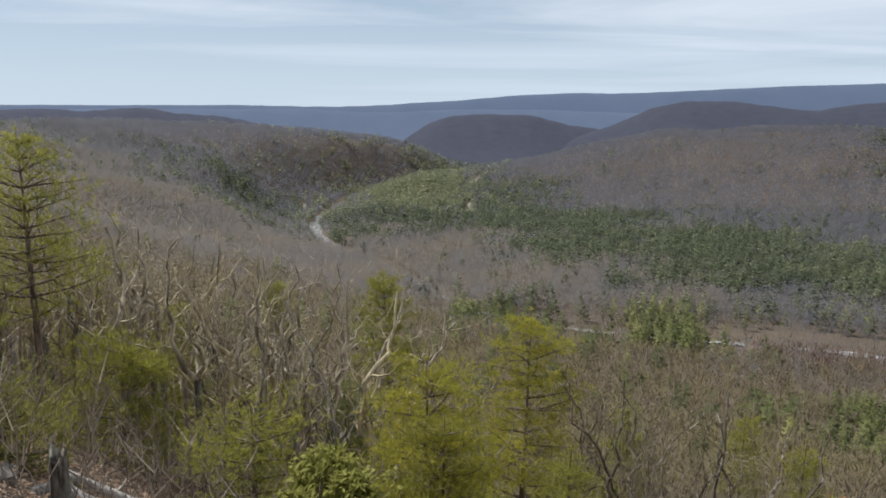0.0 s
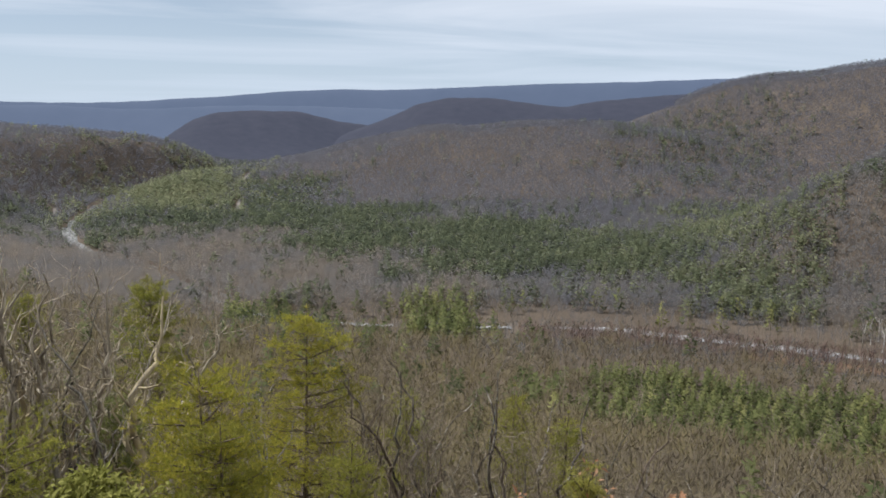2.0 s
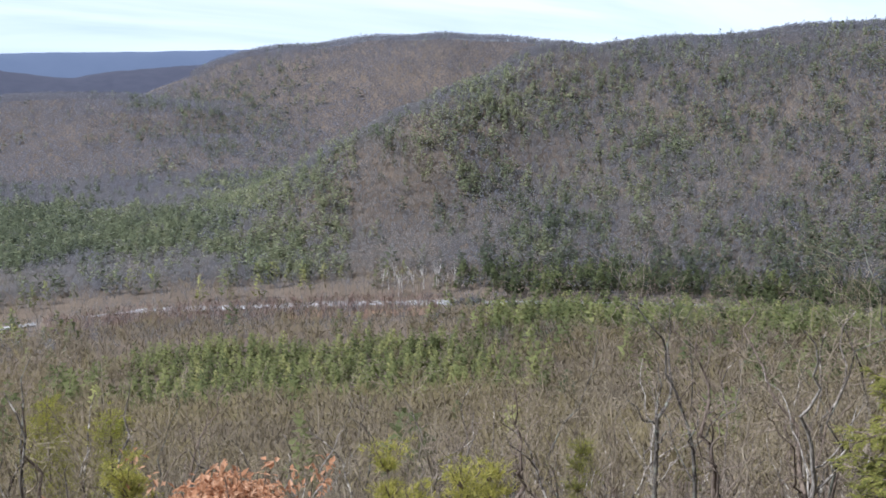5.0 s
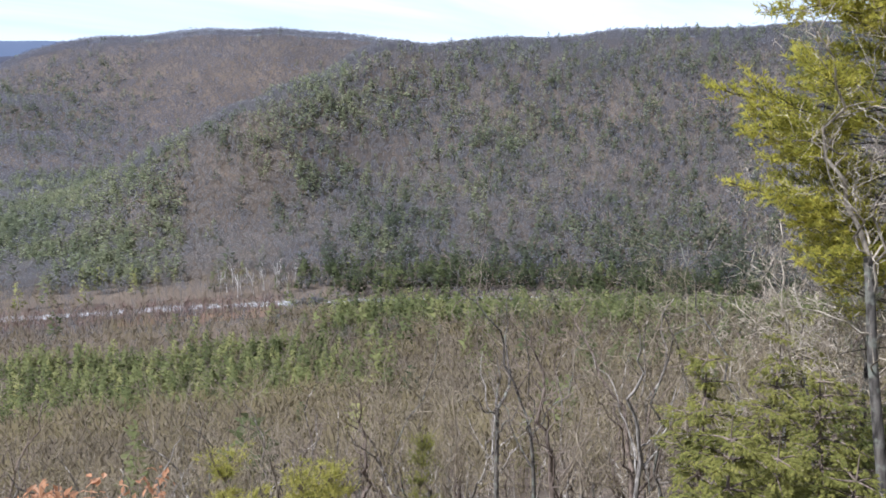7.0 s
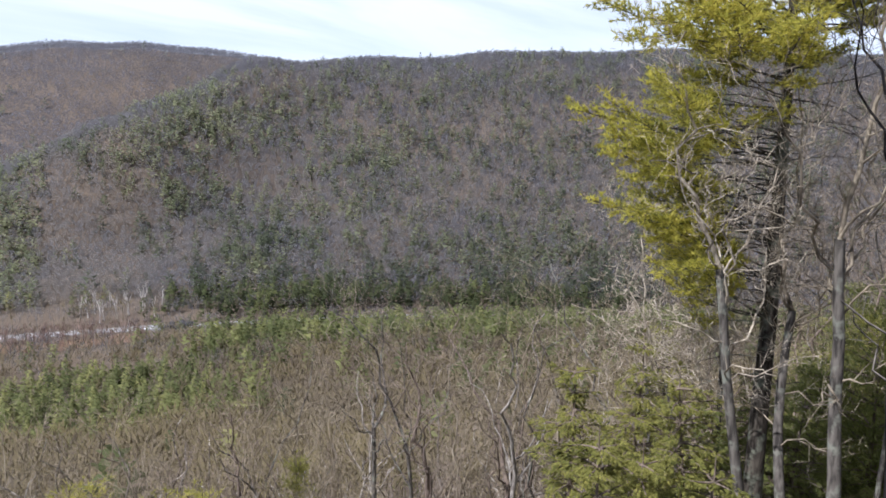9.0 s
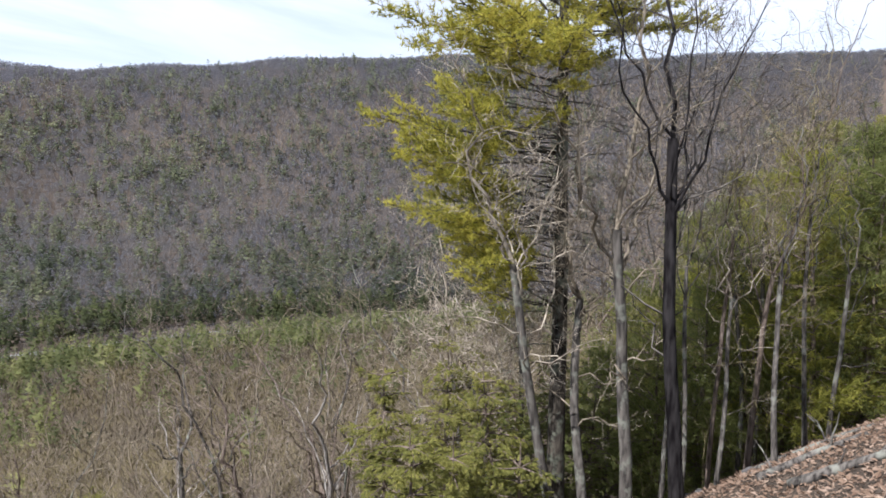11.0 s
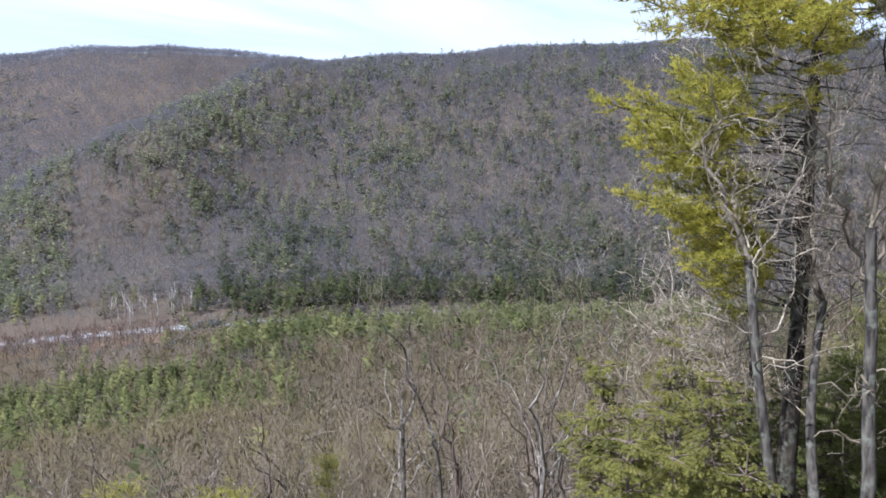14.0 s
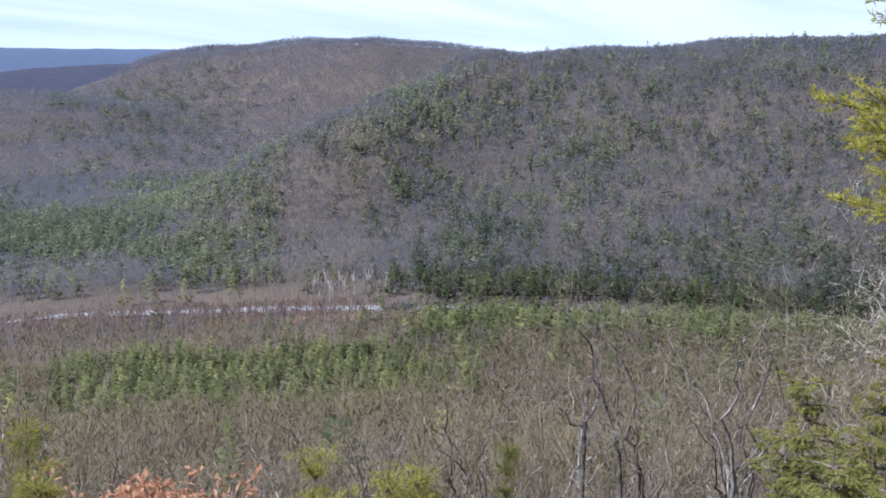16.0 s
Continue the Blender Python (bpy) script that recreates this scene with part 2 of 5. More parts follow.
def build_ground():
    fine = np.linspace(-40, 115, 420)
    coarse = np.linspace(115, 320, 80)[1:-1]
    az = np.radians(np.concatenate([fine, coarse]))
    rr = np.concatenate([np.linspace(0.6, 12, 20), 12 * (4950 / 12) ** np.linspace(0, 1, 180)[1:]])
    A, Rr = np.meshgrid(az, rr, indexing="ij")
    x, y = Rr * np.sin(A), Rr * np.cos(A)
    z = land(x, y)
    n, m = x.shape
    v = np.stack([x, y, z], -1).reshape(-1, 3)
    i, j = np.meshgrid(np.arange(n), np.arange(m - 1), indexing="ij")
    i2 = (i + 1) % n
    f = np.stack([i * m + j, i * m + j + 1, i2 * m + j + 1, i2 * m + j], -1).reshape(-1, 4)
    k = len(v)
    v = np.concatenate([v, [[0, 0, float(land(0.0, 0.0))]]])
    i = np.arange(n)
    i2 = (i + 1) % n
    f = np.concatenate([f, np.stack([np.full(n, k), i * m, i2 * m, i2 * m], -1)])
    ob = new("ground", quads("ground", v, f[:, ::-1], MAT_GROUND))
    tagged(ob, "valley floor and hillsides under brown leaf litter", "ground", kind="structure")


build_ground()


def ribbon(name, line, half, lift, mat, label, category, follow=False):
    bm = bmesh.new()
    pts = [Vector((*p, 0)) for p in line]
    fine = []
    for k in range(len(pts) - 1):
        for s in range(6):
            fine.append(pts[k].lerp(pts[k + 1], s / 6))
    for _ in range(6):
        fine = [fine[0]] + [(fine[k - 1] + fine[k] * 2 + fine[k + 1]) / 4 for k in range(1, len(fine) - 1)] + [fine[-1]]
    last = None
    for k, p in enumerate(fine):
        t = (fine[min(k + 1, len(fine) - 1)] - fine[max(k - 1, 0)]).normalized()
        s = Vector((t.y, -t.x, 0)) * half * (1.7 if line is RIVER and p.x < -60 and 800 < p.length < 1320 else 0.32 if line is RIVER and (-6.8 < math.degrees(math.atan2(p.x, p.y)) < 26 or p.length > 1320) else 0.35 if line is RIVER and p.x > 380 else 0.62 if line is RIVER else 1.0) * (1 + 0.18 * math.sin(k * 0.7) + 0.12 * math.sin(k * 1.9))
        pair = []
        for e in (p + s, p - s):
            z = float(land(e.x, e.y)) + lift if follow else lift
            pair.append(bm.verts.new((e.x, e.y, z)))
        if last:
            bm.faces.new([last[0], pair[0], pair[1], last[1]])
        last = pair
    me = bpy.data.meshes.new(name)
    bm.normal_update()
    bm.to_mesh(me)
    me.materials.append(mat)
    tagged(new(name, me), label, category, kind="structure")


MAT_GRAVEL = plain_noise_material("pale_gravel", (0.20, 0.18, 0.155), (0.34, 0.31, 0.27), 0.9)
MAT_BANK = plain_noise_material("dry_grass", (0.14, 0.088, 0.058), (0.24, 0.16, 0.105), 0.5)
ribbon("river", RIVER, 8.5, 0.15, MAT_WATER, "shallow river glinting under the sky between bare trees", "river")
ribbon("track", TRACK, 2.4, 0.35, MAT_GRAVEL, "pale gravel track through the valley conifers", "track", True)
ribbon("track", LANE, 2.2, 0.35, MAT_GRAVEL, "pale gravel lane on the wooded hillside", "track", True)
ribbon("riverbank", [tuple(polar(b, r).xy) for b, r in ((36.5, 474), (39, 471), (42, 468), (45, 470), (47, 477))], 9.0, 0.4, MAT_BANK, "bank of dry russet grass by the river", "riverbank", True)


# ---- distant hills ----
def far_hill(name, points, spread, mat, label, rough=6.0, seed=1):
    """A long hill from its crest: bearing, distance, height; a ridge line with rounded flanks."""
    rs = np.random.RandomState(seed)
    b = np.array([p[0] for p in points], float)
    fine = np.linspace(b[0], b[-1], 260)
    r = np.interp(fine, b, [p[1] for p in points])
    z = np.interp(fine, b, [p[2] for p in points])
    ker = np.hanning(13)
    ker /= ker.sum()
    z = np.convolve(np.pad(z, 6, "edge"), ker, "valid")
    us = np.linspace(-1.9, 1.2, 26)
    A = np.radians(fine)[:, None]
    D = r[:, None] + us[None, :] * spread
    H = z[:, None] * np.exp(-us[None, :] ** 2) - 6
    X, Y = D * np.sin(A), D * np.cos(A)
    H = H + (wobble(X, Y, 230, seed) * rough * 1.3 + wobble(X, Y, 60, seed + 20) * rough * 0.35) * np.exp(-us[None, :] ** 2)
    v = np.stack([D * np.sin(A), D * np.cos(A), H], -1).reshape(-1, 3)
    i, j = np.meshgrid(np.arange(259), np.arange(25), indexing="ij")
    f = np.stack([i * 26 + j, i * 26 + j + 1, (i + 1) * 26 + j + 1, (i + 1) * 26 + j], -1).reshape(-1, 4)
    ob = new(name, mesh_from(name, v, faces=f[:, ::-1], mat=mat, smooth=True))
    tagged(ob, label, "hill", kind="structure")


def backdrop_material(name, dark, light, scale, haze_glow):
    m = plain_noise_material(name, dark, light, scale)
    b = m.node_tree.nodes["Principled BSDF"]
    # even emission in place of the haze before the hill
    b.inputs["Emission Color"].default_value = (*haze_glow, 1)
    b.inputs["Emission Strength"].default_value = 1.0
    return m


# blue-grey emission and dark woods colour put distance haze into these hills
MAT_HILL_MID = backdrop_material("hazed_woods_distant", (0.018, 0.018, 0.022), (0.030, 0.029, 0.034), 0.03, (0.036, 0.042, 0.060))
MAT_HILL_FAR = backdrop_material("hazed_woods_farthest", (0.02, 0.024, 0.03), (0.03, 0.034, 0.042), 0.006, (0.092, 0.120, 0.176))
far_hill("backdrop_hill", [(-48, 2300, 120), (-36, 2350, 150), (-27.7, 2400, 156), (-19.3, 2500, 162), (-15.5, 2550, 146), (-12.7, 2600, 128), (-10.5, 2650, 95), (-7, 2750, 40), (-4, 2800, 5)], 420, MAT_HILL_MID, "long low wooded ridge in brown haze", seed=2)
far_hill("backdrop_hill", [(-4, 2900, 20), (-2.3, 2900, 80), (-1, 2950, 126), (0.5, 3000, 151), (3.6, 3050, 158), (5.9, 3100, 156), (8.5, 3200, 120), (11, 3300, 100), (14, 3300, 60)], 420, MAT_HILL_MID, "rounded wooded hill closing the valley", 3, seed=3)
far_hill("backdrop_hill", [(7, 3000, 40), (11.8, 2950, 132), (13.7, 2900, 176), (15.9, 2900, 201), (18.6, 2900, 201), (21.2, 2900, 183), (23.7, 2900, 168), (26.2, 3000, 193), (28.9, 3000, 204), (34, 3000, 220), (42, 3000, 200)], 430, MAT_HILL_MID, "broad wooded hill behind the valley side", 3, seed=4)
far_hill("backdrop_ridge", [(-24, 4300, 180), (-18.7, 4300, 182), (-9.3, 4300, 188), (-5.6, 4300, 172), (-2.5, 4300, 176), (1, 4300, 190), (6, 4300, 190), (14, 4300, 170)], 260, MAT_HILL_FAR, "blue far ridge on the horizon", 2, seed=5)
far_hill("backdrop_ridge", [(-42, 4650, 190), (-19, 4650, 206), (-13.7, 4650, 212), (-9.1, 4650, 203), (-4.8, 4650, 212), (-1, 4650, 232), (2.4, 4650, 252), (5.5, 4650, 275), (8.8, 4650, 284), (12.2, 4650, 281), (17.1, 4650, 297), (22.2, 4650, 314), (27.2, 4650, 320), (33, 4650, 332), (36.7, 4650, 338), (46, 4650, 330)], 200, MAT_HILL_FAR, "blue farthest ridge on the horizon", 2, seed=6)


# ---- woods ----
def dome_template(rs, n):
    """A far leafless crown: upright fans of fine twigs filling an uneven egg; unit height."""
    tri = []
    turn, lobe = rs.uniform(0, 6.28), rs.uniform(0, 6.28)
    for k in range(n):
        u = (k + rs.uniform(0.1, 0.9)) / n
        a = turn + k * 2.4 + rs.normal(0, 0.3)
        z = 0.30 + 0.62 * u
        rad = 0.27 * math.sqrt(max(0.0, 1 - ((u - 0.42) / 0.62) ** 2)) * (1 + 0.2 * math.sin(2 * a + lobe)) * rs.uniform(0.55, 1.05)
        p = np.array([math.cos(a) * rad, math.sin(a) * rad, z])
        side = np.array([-math.sin(a), math.cos(a), 0.0]) + rs.normal(0, 0.45, 3)
        side /= np.linalg.norm(side)
        up = np.array([math.cos(a) * 0.45, math.sin(a) * 0.45, 1.0]) + rs.normal(0, 0.2, 3)
        q = rs.uniform(0.085, 0.135)
        tri.append([p - up * q * 0.9, p + up * q * 0.9 - side * q * 0.9, p + up * q * 0.8 + side * q * 0.9])
    return np.array(tri)


def bare_template(rs, n):
    """A leafless crown as n thin twig triangles in a dome over a stem, or fans of twigs where it is far; unit height."""
    if n <= 30:
        return dome_template(rs, n)
    lean = rs.normal(0, 0.03, 2)
    tri = [[(-0.013, 0, 0), (0.013, 0, 0), (lean[0], lean[1], 0.75)]]
    limbs = max(3, n // 9)
    for k in range(5):
        a = rs.uniform(0, 2 * math.pi)
        z0 = rs.uniform(0.25, 0.5)
        w = np.array([-math.sin(a), math.cos(a), 0]) * 0.009
        tip = np.array([math.cos(a) * 0.2, math.sin(a) * 0.2, z0 + rs.uniform(0.25, 0.45)])
        tri.append([np.array([0, 0, z0]) - w, np.array([0, 0, z0]) + w, tip])
    dirs = [(k * 2.4 + rs.uniform(-0.6, 0.6), rs.uniform(0.2, 1.0)) for k in range(limbs)]
    for k in range(n - len(tri)):
        a, s = dirs[k % limbs]
        a += rs.normal(0, 0.45)
        u = rs.uniform(0.35, 1.0)
        rad = 0.27 * u * s ** 0.5
        p = np.array([math.cos(a) * rad, math.sin(a) * rad, 0.36 + 0.56 * u * (1 - 0.45 * s) + rs.normal(0, 0.03)])
        out = np.array([math.cos(a) * 0.8, math.sin(a) * 0.8, rs.uniform(0.9, 2.0)]) + rs.normal(0, 0.35, 3)
        out *= rs.uniform(0.115, 0.22) / np.linalg.norm(out)
        side = np.cross(out, rs.normal(0, 1, 3))
        side *= rs.uniform(0.008, 0.02) / np.linalg.norm(side)
        tri.append([p - side, p + side, p + out])
    return np.array(tri)


def conifer_template(rs, n, slim=0.235):
    """A conifer as tiers of drooping sprays round a stem; unit height."""
    tri = [[(-0.014, 0, 0), (0.014, 0, 0), (0, 0, 0.9)]]
    size = (30 / (n + 4)) ** 0.4
    bulge = rs.uniform(0.5, 0.9)
    for k in range(n - 1):
        u = 0.14 + 0.84 * ((k + rs.uniform(0, 1)) / (n - 1)) ** 1.05
        a = k * 2.4 + rs.uniform(-0.7, 0.7)
        rad = slim * (1.03 - u) ** bulge * rs.uniform(0.55, 1.3)
        p = np.array([math.cos(a) * rad, math.sin(a) * rad, u])
        out = np.array([math.cos(a), math.sin(a), rs.uniform(-0.3, 0.7)]) * (0.05 + rad * 0.35) * size * rs.uniform(0.8, 1.3)
        side = np.cross(out, rs.normal(0, 1, 3) + np.array([0, 0, 1.5]))
        side *= (0.03 + rad * 0.33) * size * rs.uniform(0.7, 1.2) / np.linalg.norm(side)
        tri.append([p - out * 0.6 + side, p - out * 0.6 - side, p + out])
    return np.array(tri)


def scatter(templates, xs, ys, hs, widths, tones, roundness, centre, sink=0.3, soft_crown=False):
    rs = np.random.RandomState(len(xs) + 5)
    n = len(xs)
    z = land(xs, ys) - sink
    pick = rs.randint(0, len(templates), n)
    T = np.stack(templates)[pick]
    a = rs.uniform(0, 2 * math.pi, n)
    c, s = np.cos(a)[:, None, None], np.sin(a)[:, None, None]
    h, w = hs[:, None, None], (hs * widths)[:, None, None]
    # crowns shade as rounded masses: each spray takes the crown's own outward direction
    mid = T.mean(axis=2)
    turned = mid * (3.0, 3.0, 1.6) * roundness + (0, 0, centre)
    turned /= np.linalg.norm(turned, axis=2)[..., None]
    face = np.cross(T[:, :, 1] - T[:, :, 0], T[:, :, 2] - T[:, :, 0])
    flip = (face * turned).sum(-1) < 0
    T = np.where(flip[..., None, None], T[:, :, [0, 2, 1]], T)
    out = T * (3.0, 3.0, 1.6) * roundness + (0, 0, centre) if soft_crown else np.repeat(turned[:, :, None, :], 3, axis=2)
    out = out / np.linalg.norm(out, axis=3)[..., None]
    ca, sa = np.cos(a)[:, None, None], np.sin(a)[:, None, None]
    nrm = np.stack([out[..., 0] * ca - out[..., 1] * sa, out[..., 0] * sa + out[..., 1] * ca, out[..., 2]], -1)
    nrm = nrm.reshape(-1, 3)
    X = (T[..., 0] * c - T[..., 1] * s) * w + xs[:, None, None]
    Y = (T[..., 0] * s + T[..., 1] * c) * w + ys[:, None, None]
    Z = T[..., 2] * h + z[:, None, None]
    v = np.stack([X, Y, Z], -1).reshape(-1, 3)
    return v, np.repeat(tones, T.shape[1]), nrm


def soft_box(v, lo, hi, edge):
    return np.clip((v - lo) / edge + 0.5, 0, 1) * np.clip((hi - v) / edge + 0.5, 0, 1)


CONIFER_STANDS = [  # bearing from, to, distance from, to, share, and how light their green is
    # 514 to 560 m: hill-foot conifers, their shade put into the dark green value
    (25, 52, 238, 388, 0.96, 0.6), (50.4, 76, 385, 452, 0.95, 0.55), (49, 80, 514, 560, 0.85, 0.12), (52, 84, 555, 680, 0.45, 0.5),
    (-7.4, 2.2, 900, 1060, 0.85, 0.25), (-6.8, 2.4, 1040, 1540, 0.97, 0.85), (-1.6, 2.6, 1500, 1980, 0.9, 0.8), (2.4, 7, 900, 1450, 0.9, 0.3), (6, 14, 740, 1100, 0.9, 0.32),
    (13, 24, 650, 960, 0.9, 0.36), (23, 32, 640, 880, 0.82, 0.5), (31, 40.5, 545, 980, 0.72, 0.75), (31, 38, 960, 1150, 0.5, 0.6), (12, 21, 425, 580, 0.7, 0.6), (2.5, 8, 495, 580, 0.55, 0.35),
    (22, 34, 540, 620, 0.35, 0.6), (-16, -9.5, 900, 1200, 0.55, 0.4), (-14, -4, 1560, 1950, 0.2, 1.0), (-10, -6.4, 1290, 1560, 0.35, 0.95), (27, 38, 1250, 1900, 0.3, 0.3),
    (46, 56, 700, 980, 0.42, 0.75), (54, 66, 700, 1000, 0.3, 0.6), (42, 47, 760, 900, 0.25, 0.4), (47, 60, 585, 720, 0.4, 0.25), (66, 100, 380, 470, 0.6, 0.5), (60, 92, 680, 1080, 0.22, 0.5), (-3, 5, 2000, 2250, 0.7, 0.05), (14, 26, 960, 1150, 0.15, 0.2)]


def conifer_share(x, y):
    """Share of conifers among the trees there, and how light their green is."""
    b, r = np.degrees(np.arctan2(x, y)), np.hypot(x, y)
    patch = wobble(x, y, 170, 21)
    p = (0.05 + 0.10 * np.clip(patch, 0, 1)) * np.where(r < 235, 0.3, np.where(r > 1150, 0.15, np.where(r > 560, 0.5, 1.0)))
    light = np.full(x.shape, 0.35)
    for b0, b1, r0, r1, share, green in CONIFER_STANDS:
        w = soft_box(b + patch * 3.0 + wobble(x, y, 60, 5) * 2.0, b0, b1, 4.0 if b0 != 50.4 else 1.5) * soft_box(r * (1 + patch * 0.07 + wobble(x, y, 70, 6) * 0.06), r0, r1, 0.14 * r0 if r0 > 500 else 25)
        own = w * share * np.clip((0.75 if share < 0.8 else 1.0) + patch * (0.9 if share < 0.8 else 0.12), 0.15, 1.05)
        light = np.where(own > p, green, light)
        p = np.maximum(p, own)
    bare_bank = soft_box(b, 18, 47, 3) * soft_box(r, 392, 545, 25)
    young_gap = soft_box(b, -30, -2, 3) * soft_box(r, 330, 800, 60)
    p = p * (1 - 0.85 * bare_bank * (b < 47)) * (1 - 0.8 * young_gap)
    return p, light


def grid_points(rs, b0, b1, r0, r1, step):
    pts = []
    r = r0
    while r < r1:
        n = int(radians(b1 - b0) * r / step)
        a = np.radians(b0 + (np.arange(n) + rs.uniform(0.0, 1.0, n)) * (b1 - b0) / n)
        q = r + rs.uniform(-0.6, 0.6, n) * step
        pts.append(np.stack([q * np.sin(a), q * np.cos(a)], -1))
        r += step
    return np.concatenate(pts)


def build_woods():
    rs = np.random.RandomState(11)
    zones = [(110, 260, 4.6, 46, 60), (260, 560, 5.0, 33, 42), (560, 1150, 4.9, 15, 26), (1150, 2350, 8.6, 12, 16)]
    near_v, near_t, near_n, bare_v, bare_t, bare_n, con_v, con_t, con_n, young_v, young_t, young_n = [[] for _ in range(12)]
    for r0, r1, step, nb, nc in zones:
        p = grid_points(rs, -36, 108, r0, r1, step)
        x, y = p[:, 0], p[:, 1]
        dr, _ = polyline_distance(x, y, RIVER)
        b, r = np.degrees(np.arctan2(x, y)), np.hypot(x, y)
        keep = dr > np.where((r < 800) & (b < 19), 5.0, 9.5)
        keep &= ~((b > 56) & (r > 1260)) & ~((b < -4) & (r > 1900)) & ~((b < -12) & (r > 1720)) & ~((b > 31) & (r > 2200)) & ~((b > 8) & (b < 31) & (r > 1980))
        keep &= ~((b > 18) & (b < 47) & (r > 425) & (dr < 60) & (r < 497) & (rs.uniform(0, 1, len(x)) < 0.3))
        for line in (TRACK, LANE):
            dl, _ = polyline_distance(x, y, line)
            keep &= ~((dl < 7) & ((r < 1200) | (r > 1420)))
        keep &= ~((b > 41) & (b < 47.5) & (r > 455) & (r < 500) & (rs.uniform(0, 1, len(x)) < 0.35))
        x, y, b, r = x[keep], y[keep], b[keep], r[keep]
        share, green = conifer_share(x, y)
        con = rs.uniform(0, 1, len(x)) < share
        big = 1.0 if r0 < 1000 else 1.25
        patch = wobble(x, y, 120, 33)
        tb = [bare_template(rs, nb) for _ in range(14)]
        tcn = [conifer_template(rs, nc) for _ in range(14)]
        h = (rs.uniform(9.5, 14, len(x)) if r0 < 500 else rs.uniform(10.5, 13.5, len(x))) * big
        young = (b > 24) & (b < 53) & (r > 230) & (r < 392)
        hc = np.where(young, rs.uniform(6.0, 11.5, len(x)), rs.uniform(11, 19, len(x))) * (1.0 if r0 < 1000 else 1.1)
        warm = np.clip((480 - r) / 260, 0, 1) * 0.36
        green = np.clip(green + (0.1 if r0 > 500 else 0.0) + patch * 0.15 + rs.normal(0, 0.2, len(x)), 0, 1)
        # bare crowns turn cooler from 800 m on: haze put into the tone
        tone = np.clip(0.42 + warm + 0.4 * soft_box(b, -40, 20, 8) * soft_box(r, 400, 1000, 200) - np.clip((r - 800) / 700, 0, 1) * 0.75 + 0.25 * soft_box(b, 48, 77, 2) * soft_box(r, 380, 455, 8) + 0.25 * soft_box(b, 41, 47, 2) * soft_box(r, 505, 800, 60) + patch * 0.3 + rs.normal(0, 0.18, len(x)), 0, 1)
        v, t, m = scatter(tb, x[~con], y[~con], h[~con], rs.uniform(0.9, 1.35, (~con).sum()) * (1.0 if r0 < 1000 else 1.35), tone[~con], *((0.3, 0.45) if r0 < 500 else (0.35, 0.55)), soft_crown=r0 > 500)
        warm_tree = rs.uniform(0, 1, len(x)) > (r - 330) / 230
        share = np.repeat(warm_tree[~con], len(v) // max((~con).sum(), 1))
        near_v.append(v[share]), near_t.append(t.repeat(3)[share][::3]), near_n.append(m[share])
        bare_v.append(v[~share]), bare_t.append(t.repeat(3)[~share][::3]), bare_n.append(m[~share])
        v, t, m = scatter(tcn, x[con], y[con], hc[con], rs.uniform(0.8, 1.2, con.sum()) * (1.0 if r0 < 500 else 1.1) * (1.0 if r0 < 1000 else 1.25), green[con], *((1.0, -0.3) if r0 < 500 else (0.8, 0.1)))
        for pile, q in zip((young_v, young_t, young_n) if r0 < 500 else (con_v, con_t, con_n), (v, t, m)):
            pile.append(q)
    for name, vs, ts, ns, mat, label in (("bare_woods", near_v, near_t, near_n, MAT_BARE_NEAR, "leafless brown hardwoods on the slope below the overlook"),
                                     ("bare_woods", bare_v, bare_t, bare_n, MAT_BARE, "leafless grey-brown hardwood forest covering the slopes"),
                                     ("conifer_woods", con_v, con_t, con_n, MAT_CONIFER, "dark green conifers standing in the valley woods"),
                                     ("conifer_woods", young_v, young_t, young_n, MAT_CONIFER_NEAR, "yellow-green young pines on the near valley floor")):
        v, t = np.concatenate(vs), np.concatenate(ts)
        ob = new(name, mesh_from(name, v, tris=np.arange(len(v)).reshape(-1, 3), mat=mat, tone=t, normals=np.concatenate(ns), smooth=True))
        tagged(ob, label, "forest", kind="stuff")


MAT_ALDER = far_tree_material("reddish_stems_far", [(0.0, (0.11, 0.078, 0.066)), (0.5, (0.15, 0.105, 0.086)), (1.0, (0.21, 0.155, 0.125))], 0.3)


def build_alders():
    """Slender red-brown trees in a belt along the near bank of the river."""
    rs = np.random.RandomState(57)
    p = grid_points(rs, 21, 47, 452, 488, 3.7)
    x, y = p[:, 0], p[:, 1]
    keep = rs.uniform(0, 1, len(x)) < np.where(np.degrees(np.arctan2(x, y)) > 42, 0.6, 0.9)
    x, y = x[keep], y[keep]
    made = []
    for _ in range(10):
        t = bare_template(rs, 34)
        t[0] = [(-0.03, 0, 0), (0.03, 0, 0), (0.0, 0.0, 0.95)]
        made.append(t)
    v, t, m = scatter(made, x, y, rs.uniform(9, 13, len(x)), rs.uniform(0.6, 0.95, len(x)), rs.uniform(0, 1, len(x)), 0.3, 0.45)
    ob = new("alder_belt", mesh_from("alder_belt", v, tris=np.arange(len(v)).reshape(-1, 3), mat=MAT_ALDER, tone=t, normals=m, smooth=True))
    tagged(ob, "belt of slender red-brown bare trees along the river", "forest", kind="stuff")


build_woods()
build_alders()


